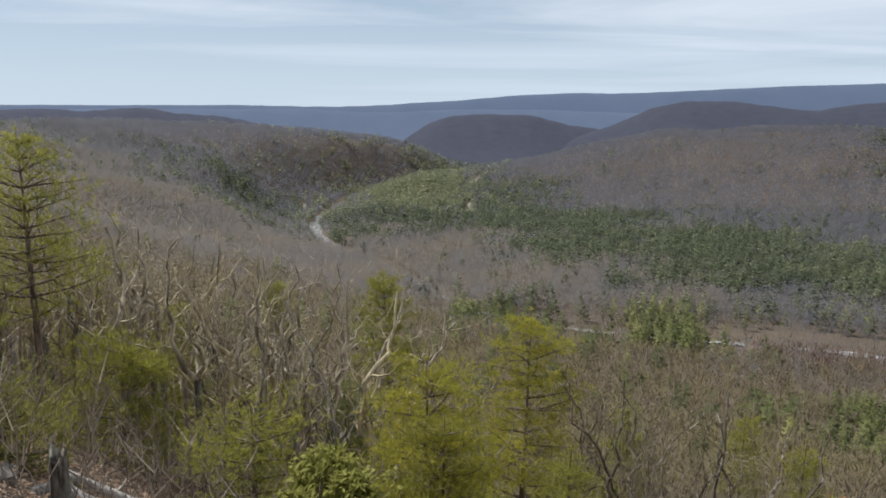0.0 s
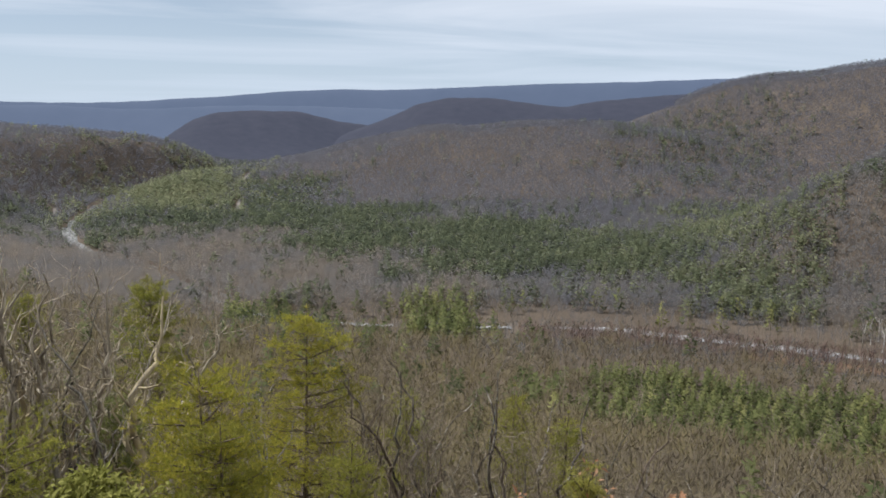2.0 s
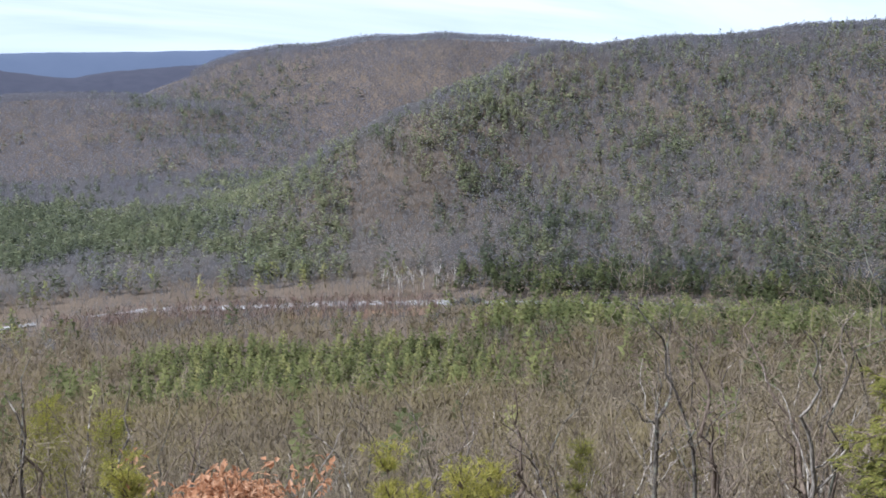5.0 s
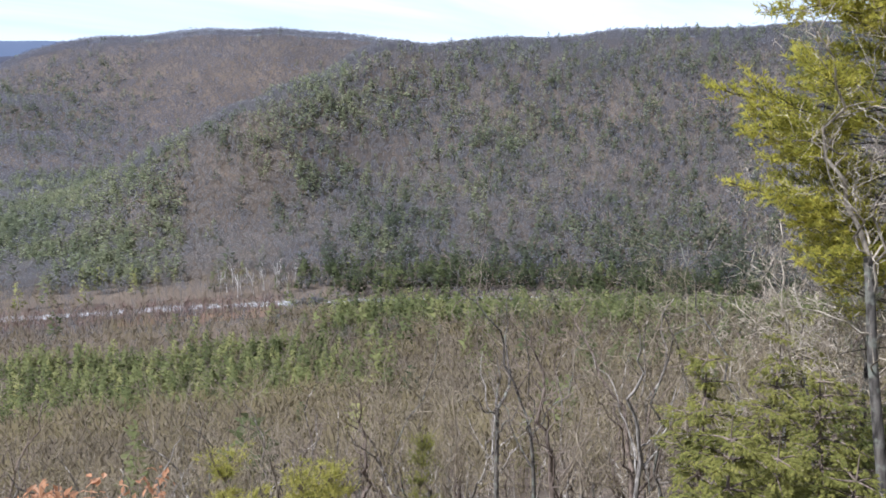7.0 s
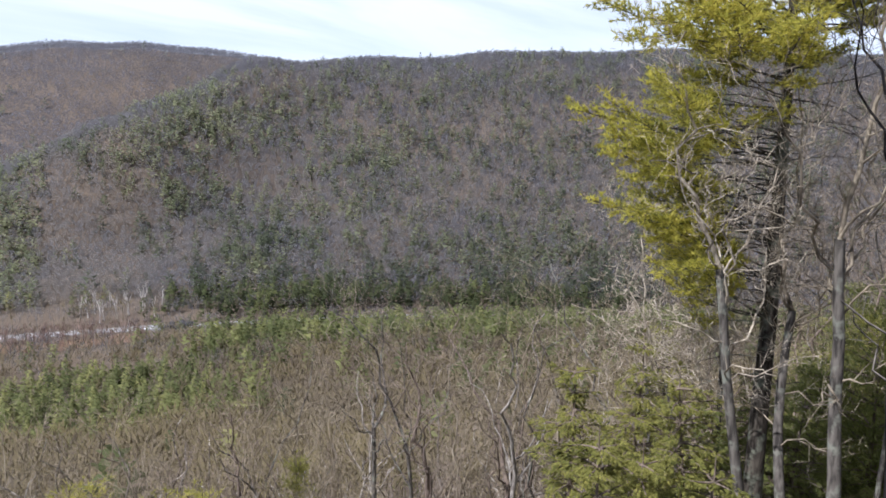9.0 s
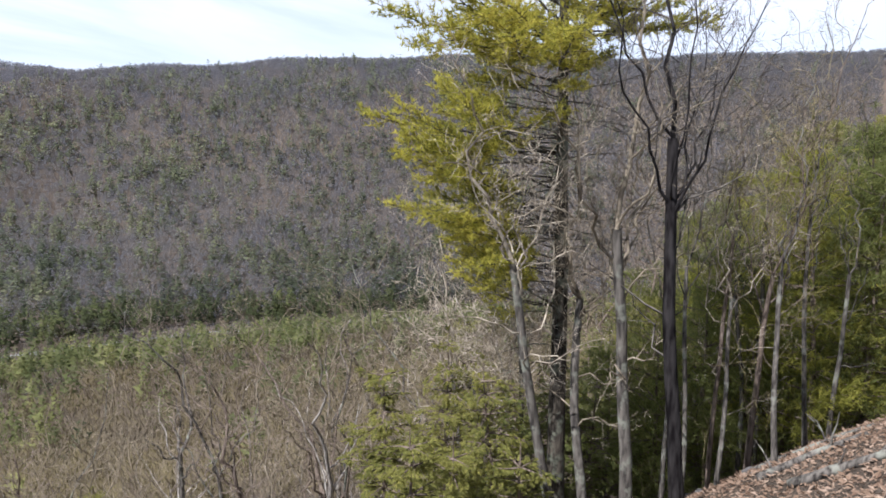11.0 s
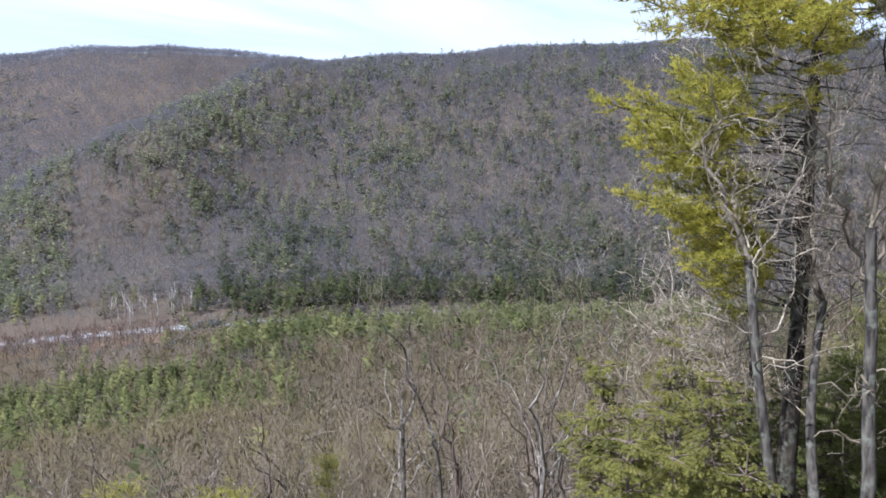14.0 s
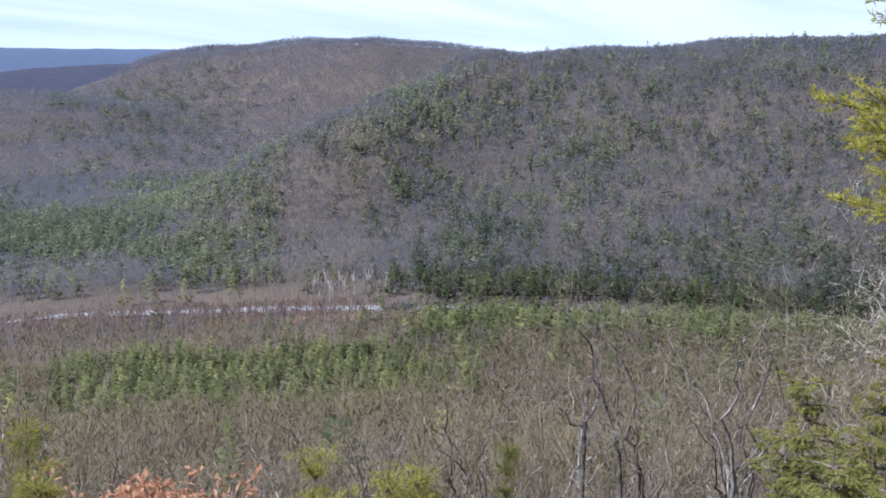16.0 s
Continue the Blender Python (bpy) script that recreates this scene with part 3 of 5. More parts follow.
# ---- tree building ----
class Form:
    """Collects vertices and triangles of one part."""

    def __init__(self):
        self.v, self.t, self.n = [], [], 0

    def add(self, v, t):
        self.v.append(np.asarray(v, float))
        self.t.append(np.asarray(t, int) + self.n)
        self.n += len(v)

    def tube(self, path, radii, sides):
        p = np.asarray(path, float)
        k = len(p)
        d = np.gradient(p, axis=0)
        d /= np.linalg.norm(d, axis=1)[:, None] + 1e-9
        ref = np.array([0.31, 0.95, 0.05]) if abs(d[0][2]) > 0.7 else np.array([0.0, 0.0, 1.0])
        s = np.cross(d, ref)
        s /= np.linalg.norm(s, axis=1)[:, None] + 1e-9
        q = np.cross(d, s)
        a = np.arange(sides) * 2 * math.pi / sides
        r = np.asarray(radii)[:, None, None]
        v = p[:, None, :] + r * (np.cos(a)[None, :, None] * s[:, None, :] + np.sin(a)[None, :, None] * q[:, None, :])
        i, j = np.meshgrid(np.arange(k - 1), np.arange(sides), indexing="ij")
        j2 = (j + 1) % sides
        a0, a1, b0, b1 = i * sides + j, i * sides + j2, (i + 1) * sides + j, (i + 1) * sides + j2
        t = np.concatenate([np.stack([a0, a1, b1], -1).reshape(-1, 3), np.stack([a0, b1, b0], -1).reshape(-1, 3)])
        self.add(v.reshape(-1, 3), t)

    def blade(self, a, b, width, rs):
        """A twig as one long thin triangle."""
        d = b - a
        s = np.cross(d, rs.normal(0, 1, 3))
        s = s / (np.linalg.norm(s) + 1e-9) * width
        self.add([a - s, a + s, b], [[0, 1, 2]])

    def sprays(self, template, places, ways, sizes, rs):
        """Copies of a small tuft of triangles (m, 3, 3) that grows along +x."""
        P, D, S = np.asarray(places, float), np.asarray(ways, float), np.asarray(sizes, float)
        D = D / (np.linalg.norm(D, axis=1)[:, None] + 1e-9)
        up = np.array([0, 0, 1.0]) + rs.normal(0, 0.25, P.shape)
        s = np.cross(up, D)
        s /= np.linalg.norm(s, axis=1)[:, None] + 1e-9
        w = np.cross(D, s)
        T = template.reshape(-1, 3)
        v = P[:, None, :] + S[:, None, None] * (T[None, :, 0:1] * D[:, None, :] + T[None, :, 1:2] * s[:, None, :] + T[None, :, 2:3] * w[:, None, :])
        self.add(v.reshape(-1, 3), np.arange(v.shape[0] * v.shape[1]).reshape(-1, 3))

    def mesh(self, name, mat, smooth=True):
        return mesh_from(name, np.concatenate(self.v), tris=np.concatenate(self.t), mat=mat, smooth=smooth)


def part(name, form, mat, parent, label="", smooth=True):
    ob = new(name, form.mesh(name, mat, smooth))
    ob.parent = parent
    if label:
        ob["label"] = label
    return ob


def unit(v):
    return v / (np.linalg.norm(v) + 1e-9)


def wander(rs, start, way, length, steps, bend, lift):
    p, d = [np.array(start, float)], unit(np.array(way, float))
    for _ in range(steps):
        d = unit(d + rs.normal(0, bend, 3) + np.array([0, 0, lift]))
        p.append(p[-1] + d * length / steps)
    return np.array(p)


def zigzag(rs, start, way, length, steps, bend, lift):
    """A limb that keeps its heading but kinks from joint to joint."""
    p, d = [np.array(start, float)], unit(np.array(way, float))
    for _ in range(steps):
        d = unit(d + rs.normal(0, bend * 0.4, 3) + np.array([0, 0, lift]))
        p.append(p[-1] + unit(d + rs.normal(0, bend * 1.5, 3)) * length / steps)
    return np.array(p)


def bark_material(name, dark, light, scale=14.0, lichen=None):
    m, nt, b = material(name, 0.9)
    n, l = nt.nodes.new, nt.links.new
    tc, mp = n("ShaderNodeTexCoord"), n("ShaderNodeMapping")
    mp.inputs["Scale"].default_value = (1, 1, 0.22)
    l(tc.outputs["Object"], mp.inputs["Vector"])
    noi = n("ShaderNodeTexNoise")
    noi.inputs["Scale"].default_value, noi.inputs["Detail"].default_value = scale, 6.0
    l(mp.outputs[0], noi.inputs["Vector"])
    ramp = n("ShaderNodeValToRGB")
    ramp.color_ramp.elements[0].position, ramp.color_ramp.elements[0].color = 0.36, (*dark, 1)
    ramp.color_ramp.elements[1].position, ramp.color_ramp.elements[1].color = 0.62, (*light, 1)
    l(noi.outputs["Fac"], ramp.inputs[0])
    col = ramp.outputs["Color"]
    # pale blotches: lichen on most barks, painted sun highlights on the slope bark
    if lichen:
        c2, f2 = noise_colour(nt, 3.0, [(0.52, (0, 0, 0)), (0.62, (1, 1, 1))], 3)
        col = mixed(nt, col, lichen, c2)
    l(col, b.inputs["Base Color"])
    bump(nt, b, noi.outputs["Fac"], 0.8, 0.02)
    return m


def leaf_material(name, stops, through_light=0.4, rough=0.55):
    """Foliage: colour differs from tuft to tuft and from tree to tree; light passes through."""
    m, nt, b = material(name, rough)
    geo = nt.nodes.new("ShaderNodeNewGeometry")
    c0, f0 = noise_colour(nt, 0.9, [(0.3, (0, 0, 0)), (0.7, (1, 1, 1))], 3)
    add = nt.nodes.new("ShaderNodeMath")
    add.operation = "MULTIPLY_ADD"
    nt.links.new(geo.outputs["Random Per Island"], add.inputs[0])
    add.inputs[1].default_value = 0.45
    sc = nt.nodes.new("ShaderNodeMath")
    sc.operation = "MULTIPLY"
    nt.links.new(f0, sc.inputs[0])
    sc.inputs[1].default_value = 0.6
    nt.links.new(sc.outputs[0], add.inputs[2])
    ramp = nt.nodes.new("ShaderNodeValToRGB")
    e = ramp.color_ramp.elements
    while len(e) < len(stops):
        e.new(0.5)
    for k, (p, c) in enumerate(stops):
        e[k].position, e[k].color = p, (*c, 1)
    nt.links.new(add.outputs[0], ramp.inputs[0])
    col = ramp.outputs["Color"]
    nt.links.new(col, b.inputs["Base Color"])
    tr = nt.nodes.new("ShaderNodeBsdfTranslucent")
    nt.links.new(col, tr.inputs["Color"])
    mx = nt.nodes.new("ShaderNodeMixShader")
    mx.inputs[0].default_value = through_light
    nt.links.new(b.outputs[0], mx.inputs[1])
    nt.links.new(tr.outputs[0], mx.inputs[2])
    nt.links.new(mx.outputs[0], nt.nodes["Material Output"].inputs["Surface"])
    return m


BARK_GREY = bark_material("grey_bark", (0.038, 0.034, 0.029), (0.165, 0.150, 0.125), 18, (0.225, 0.225, 0.18))
BARK_MID = bark_material("grey_brown_bark", (0.040, 0.036, 0.031), (0.150, 0.136, 0.112), 12, (0.20, 0.205, 0.16))
# the pale blotches put broken sun highlights into this bark
BARK_SLOPE = bark_material("sun_mottled_bark", (0.055, 0.047, 0.039), (0.20, 0.175, 0.14), 9, (0.47, 0.43, 0.355))
BARK_PINE = bark_material("pine_bark", (0.020, 0.017, 0.014), (0.090, 0.078, 0.060), 14, (0.13, 0.135, 0.10))
BARK_LIGHT = bark_material("light_grey_bark", (0.13, 0.115, 0.095), (0.38, 0.35, 0.295), 16)
# pale twig bark with sunlit highlights included in the colour
TWIG_PALE = bark_material("sunlit_pale_twigs", (0.15, 0.125, 0.090), (0.48, 0.42, 0.315), 6)
BARK_BROWN = bark_material("brown_bark", (0.075, 0.058, 0.045), (0.22, 0.175, 0.135), 16)
BARK_DARK = bark_material("black_bark", (0.007, 0.006, 0.006), (0.035, 0.032, 0.030), 12)
BARK_WHITE = bark_material("white_bark", (0.38, 0.35, 0.31), (0.70, 0.67, 0.61), 1.5)
BARK_PALE = bark_material("weathered_wood", (0.22, 0.20, 0.175), (0.46, 0.43, 0.385), 20)
TWIG_DARK = bark_material("dark_twigs", (0.035, 0.031, 0.028), (0.15, 0.135, 0.11), 6)
TWIG_TAN = bark_material("tan_grey_twigs", (0.10, 0.082, 0.058), (0.33, 0.282, 0.20), 5)
# tan twigs lightened in colour to look sunlit
TWIG_LIT = bark_material("sunlit_tan_twigs", (0.19, 0.155, 0.095), (0.46, 0.385, 0.24), 5)
TWIG_GREY = bark_material("grey_twigs", (0.095, 0.076, 0.050), (0.28, 0.232, 0.155), 5)
TWIG_OLIVE = bark_material("olive_twigs", (0.10, 0.084, 0.045), (0.26, 0.22, 0.11), 5)
TWIG_RED = bark_material("reddish_twigs", (0.13, 0.106, 0.085), (0.28, 0.228, 0.178), 5)
PINE_NEEDLES = leaf_material("pine_needles", [(0.2, (0.18, 0.195, 0.040)), (0.5, (0.42, 0.40, 0.068)), (0.85, (0.68, 0.59, 0.115))], 0.6)
PINE_OLIVE = leaf_material("olive_needles", [(0.2, (0.13, 0.145, 0.03)), (0.5, (0.25, 0.255, 0.05)), (0.85, (0.44, 0.40, 0.085))], 0.55)
PINE_GOLD = leaf_material("golden_needles", [(0.2, (0.16, 0.175, 0.03)), (0.5, (0.31, 0.30, 0.045)), (0.85, (0.54, 0.45, 0.07))], 0.6)
HEMLOCK_NEEDLES = leaf_material("hemlock_needles", [(0.2, (0.084, 0.099, 0.030)), (0.55, (0.198, 0.199, 0.053)), (0.9, (0.41, 0.37, 0.10))], 0.5)
HEMLOCK_TIPS = leaf_material("hemlock_young_tips", [(0.2, (0.15, 0.16, 0.035)), (0.55, (0.36, 0.34, 0.08)), (0.9, (0.60, 0.52, 0.16))], 0.5)
LAUREL_LEAVES = leaf_material("laurel_leaves", [(0.2, (0.13, 0.14, 0.03)), (0.55, (0.25, 0.25, 0.06)), (0.9, (0.42, 0.40, 0.13))], 0.4, 0.6)
RUST_LEAVES = leaf_material("rusty_leaves", [(0.2, (0.26, 0.125, 0.065)), (0.55, (0.45, 0.245, 0.13)), (0.9, (0.64, 0.44, 0.29))], 0.45)
DEAD_LEAVES = leaf_material("dead_leaves", [(0.2, (0.13, 0.082, 0.054)), (0.55, (0.26, 0.18, 0.12)), (0.9, (0.44, 0.34, 0.25))], 0.25)
# dark needle green with the wood's shade put into the colour
SHADED_NEEDLES = leaf_material("shaded_needles", [(0.2, (0.090, 0.110, 0.039)), (0.55, (0.18, 0.20, 0.062)), (0.9, (0.32, 0.33, 0.105))], 0.55)


def tuft_template(rs, n, spread, width):
    """A brush of needles along +x, unit length."""
    tri = []
    for k in range(n):
        d = unit(np.array([1.0, 0, 0]) * rs.uniform(0.25, 1.0) + rs.normal(0, spread, 3))
        s = unit(np.cross(d, rs.normal(0, 1, 3))) * width * rs.uniform(0.7, 1.3)
        o = np.array([rs.uniform(-0.35, 0.15), 0, 0])
        tri.append([o - s, o + s, o + d * rs.uniform(0.7, 1.1)])
    return np.array(tri)


def spray_template(rs, n):
    """A flat hemlock spray along +x, unit length, with drooping tip."""
    tri = []
    for k in range(n):
        u = k / n
        a = (0.9 if k % 2 else -0.9) * rs.uniform(0.6, 1.1)
        ln = (0.55 - 0.3 * u) * rs.uniform(0.8, 1.2)
        o = np.array([u * 0.9, 0, -0.22 * u * u])
        d = np.array([math.cos(a), math.sin(a), rs.uniform(-0.35, 0.05)])
        s = np.array([-math.sin(a), math.cos(a), 0]) * 0.085
        tri.append([o - s, o + s, o + d * ln])
    tri.append([np.array([0.6, -0.07, -0.08]), np.array([0.6, 0.07, -0.08]), np.array([1.1, 0, -0.3])])
    return np.array(tri)


def leaf_template(rs):
    """One broad leaf along +x, folded along its rib."""
    a, b, c, d = (0, 0, 0), (0.5, 0.24, 0.05), (1, 0, -0.1), (0.5, -0.24, 0.05)
    return np.array([[a, b, c], [a, c, d]], float)


def hardwood_parts(rs, h, stem_r, fork=0.45, spread=0.4, levels=4, density=1.0, lean=(0, 0), crooked=0.2, limbs=4, thick=1.0, pale_limbs=False):
    """A leafless tree: a stem that parts into winding limbs, and the fine crown on them."""
    stem, crown = Form(), Form()

    def along_path(path, u):
        i = min(int(u * (len(path) - 1)), len(path) - 2)
        f = u * (len(path) - 1) - i
        return path[i] * (1 - f) + path[i + 1] * f, unit(path[i + 1] - path[i])

    def grow(start, way, length, r0, level):
        if level >= 3:
            tip = start + way * length + rs.normal(0, 0.12, 3) * length
            mid = (start + tip) / 2 + rs.normal(0, 0.1, 3) * length
            crown.blade(start, mid + (tip - mid) * 0.4, r0, rs)
            crown.blade(mid, tip, r0 * 0.75, rs)
            path = np.array([start, mid, tip])
        else:
            steps = (0, 10, 6)[level]
            path = zigzag(rs, start, way, length, steps, crooked * (1.1 if level == 1 else 1.4), 0.10 if level == 1 else 0.05)
            (stem if level == 1 and not pale_limbs else crown).tube(path, np.linspace(r0, max(r0 * 0.22, 0.006), steps + 1), (0, 6, 3)[level])
        if level >= levels:
            return
        count = int((0, 7, 5, 4)[level] * density + rs.uniform(0, 1))
        for k in range(count):
            u = 0.2 + 0.8 * (k + rs.uniform(0.1, 0.9)) / count
            p, d = along_path(path, u)
            side = unit(np.cross(d, rs.normal(0, 1, 3)))
            w = unit(d * rs.uniform(0.4, 0.9) + side * 0.9 + np.array([0, 0, 0.25]))
            grow(p, w, length * rs.uniform(0.3, 0.5) * (1.15 - 0.4 * u), max(r0 * (1 - 0.75 * u) * rs.uniform(0.4, 0.6), 0.006 if level < 2 else 0.004), level + 1)

    height = h * fork
    path = wander(rs, (0, 0, -0.25), (lean[0], lean[1], 1), height + 0.25, 7, crooked * 0.2, 0.06)
    stem.tube(path, stem_r * np.concatenate([[1.35, 1.08], np.linspace(1, 0.72, 6)]), 10)
    turn = rs.uniform(0, 6.28)
    for k in range(limbs):
        a = turn + k * 2 * math.pi / limbs + rs.uniform(-0.4, 0.4)
        u = 1.0 if k < 2 else rs.uniform(0.72, 0.98)
        p, d = along_path(path, u)
        out = spread * (0.5 if k == 0 else rs.uniform(1.2, 2.2))
        w = unit(d + np.array([math.cos(a), math.sin(a), 0]) * out)
        grow(p, w, h * (1 - fork) * (rs.uniform(1.05, 1.2) if k == 0 else rs.uniform(0.55, 0.95)), stem_r * (0.7 if k == 0 else rs.uniform(0.32, 0.52)) * thick, 1)
    for k in range(int(3 * density)):
        p, d = along_path(path, rs.uniform(0.35, 0.9))
        a = rs.uniform(0, 6.28)
        grow(p, unit(np.array([math.cos(a), math.sin(a), 0.35])), h * rs.uniform(0.12, 0.28), stem_r * 0.22, 2)
    return stem, crown


def hardwood(name, seed, h, stem_r, bark, twig, label, group="", **kw):
    rs = np.random.RandomState(seed)
    stem, crown = hardwood_parts(rs, h, stem_r, **kw)
    ob = new(name)
    part("trunk", stem, bark, ob)
    part("crown", crown, twig, ob)
    tagged(ob, label, "tree", group=group)
    return ob


def pine(name, seed, h, stem_r, bark, needles, label, base=0.25, half=1.5, whorls=12, boughs=5, tufts=9, size=0.2, shape=0.7, rise=0.25, flat=False, bias=(0, 0), ragged=0.35, group="", category="tree", clumps=2.0, puff=0.25, needles_each=7):
    """A pine, hemlock or sapling: stem, boughs and tufts of needles."""
    rs = np.random.RandomState(seed)
    stem, leaf = Form(), Form()
    wood = stem
    path = wander(rs, (0, 0, -0.2), (0, 0, 1), h + 0.15, 10, 0.02, 0.03)
    stem.tube(path, stem_r * np.concatenate([[1.2], np.linspace(1, 0.08, 10)]), 9)
    templates = [spray_template(rs, 8) if flat else tuft_template(rs, needles_each, 0.6, 0.042 if needles_each < 10 else 0.03) for _ in range(3)]
    where, ways, sizes = [], [], []
    for k in range(whorls):
        u = base + (0.985 - base) * (k + rs.uniform(-0.3, 0.3)) / whorls
        u = min(max(u, base * 0.9), 0.985)
        s = (u - base) / (1 - base)
        reach = half * (1 - max(s, 0)) ** shape * (0.45 + 0.55 * min(1, (s + 0.08) / 0.22)) + 0.12
        i = min(int(u * 10), 9)
        p0 = path[i] + (path[i + 1] - path[i]) * (u * 10 - i)
        for q in range(boughs):
            a = q * 2 * math.pi / boughs + k * 1.3 + rs.uniform(-0.5, 0.5)
            d = np.array([math.cos(a), math.sin(a), rise * (0.3 + s) + rs.normal(0, 0.1)])
            pull = 1 + bias[0] * d[0] + bias[1] * d[1]
            ln = reach * rs.uniform(1 - ragged, 1 + ragged * 0.7) * max(pull, 0.25)
            bp = wander(rs, p0, d, ln, 5, 0.07, -0.05 if flat else 0.05)
            r0 = min(stem_r * 0.35, 0.012 + 0.014 * ln)
            wood.tube(bp, np.linspace(r0, 0.004, 6), 4)
            if flat:
                count, clump = max(3, int(tufts * ln / half * rs.uniform(0.8, 1.2))), 1
            else:
                count, clump = max(2, int(ln * clumps + rs.uniform(0, 1))), max(3, int(tufts * rs.uniform(0.7, 1.3)))
            inner = 0.2 if flat or ln < 0.8 else 0.4
            for g in range(count):
                w = inner + (1 - inner) * (g + rs.uniform(0, 1)) / count
                j = min(int(w * 5), 4)
                p = bp[j] + (bp[j + 1] - bp[j]) * (w * 5 - j)
                along = unit(bp[j + 1] - bp[j])
                lat = np.cross(along, [0, 0, 1]) * rs.choice([-1, 1])
                off = lat * rs.uniform(0.0, 0.45) * ln * (1.15 - w) + np.array([0, 0, rs.uniform(-0.02, 0.06)]) * ln
                mid = p + off
                if np.linalg.norm(off) > 0.2 and g % 2 == 0:
                    wood.tube(np.array([p, mid]), [0.008, 0.004], 3)
                cr = puff * rs.uniform(0.7, 1.3) * min(1.0, 0.4 + ln / half)
                for _ in range(clump):
                    e = rs.normal(0, 1, 3) * (cr, cr, cr * 0.42) if clump > 1 else np.zeros(3)
                    way = unit(along * 0.6 + unit(off + 1e-6) * 0.4 + e / (cr + 0.01) * 0.6 + np.array([0, 0, -0.2 if flat else 0.3]) + rs.normal(0, 0.25, 3))
                    where.append(mid + e), ways.append(way), sizes.append(size * rs.uniform(0.7, 1.25))
    top = path[-1]
    for _ in range(3):
        where.append(top), ways.append(unit(np.array([0, 0, 1.0]) + rs.normal(0, 0.3, 3))), sizes.append(size)
    where, ways, sizes = np.array(where), np.array(ways), np.array(sizes)
    pick = rs.randint(0, 3, len(where))
    for k in range(3):
        m = pick == k
        if m.any():
            leaf.sprays(templates[k], where[m], ways[m], sizes[m], rs)
    ob = new(name)
    part("trunk", stem, bark, ob)
    part("needles", leaf, needles, ob, smooth=False)
    tagged(ob, label, category, group=group)
    return ob


def leafy_shrub(name, seed, h, half, stems, leaves, size, bark, leaf_mat, label, droop=0.0, group=""):
    rs = np.random.RandomState(seed)
    wood, leaf = Form(), Form()
    where, ways = [], []
    for k in range(stems):
        a = k * 2.4 + rs.uniform(-0.5, 0.5)
        out = half / h * rs.uniform(0.2, 1.0)
        p = wander(rs, (rs.normal(0, 0.06), rs.normal(0, 0.06), -0.1), (math.cos(a) * out, math.sin(a) * out, 1), h * rs.uniform(0.85, 1.0), 6, 0.08, 0.05)
        wood.tube(p, np.linspace(0.018, 0.004, 7), 5)
        for q in range(5):
            j = rs.randint(2, 6)
            b = wander(rs, p[j], (*rs.normal(0, 1, 2), 0.4), h * rs.uniform(0.12, 0.3), 3, 0.2, 0.03)
            wood.tube(b, np.linspace(0.007, 0.003, 4), 3)
            for _ in range(leaves):
                c = b[rs.randint(1, 4)] + rs.normal(0, 0.05, 3)
                where.append(c), ways.append(unit(rs.normal(0, 1, 3) + np.array([0, 0, -droop])))
    for _ in range(int(leaves * stems * (1.0 if droop else 3))):
        e = unit(rs.normal(0, 1, 3)) * rs.uniform(0.55, 1.0)
        where.append(np.array([e[0] * half, e[1] * half, h * 0.97 - 0.42 + abs(e[2]) * 0.42])), ways.append(unit(rs.normal(0, 1, 3) + np.array([0, 0, -droop])))
    leaf.sprays(leaf_template(rs), np.array(where), np.array(ways), size * rs.uniform(0.7, 1.3, len(where)), rs)
    ob = new(name)
    part("stem", wood, bark, ob)
    part("foliage", leaf, leaf_mat, ob, smooth=False)
    tagged(ob, label, "shrub", group=group)
    return ob


def ground_at(bearing, r):
    p = polar(bearing, r)
    return float(land(p.x, p.y))


def reach_up(bearing, r, top):
    """Height of a tree at that place whose top stands at that angle above the eye's level."""
    return EYE_H + r * math.tan(radians(top)) - ground_at(bearing, r)


def stand(ob, bearing, r, turn=0.0, scale=1.0):
    ob.matrix_world = pose(*polar(bearing, r, ground_at(bearing, r)), 0, 0, turn) @ Matrix.Diagonal((scale, scale, scale, 1))
    return ob


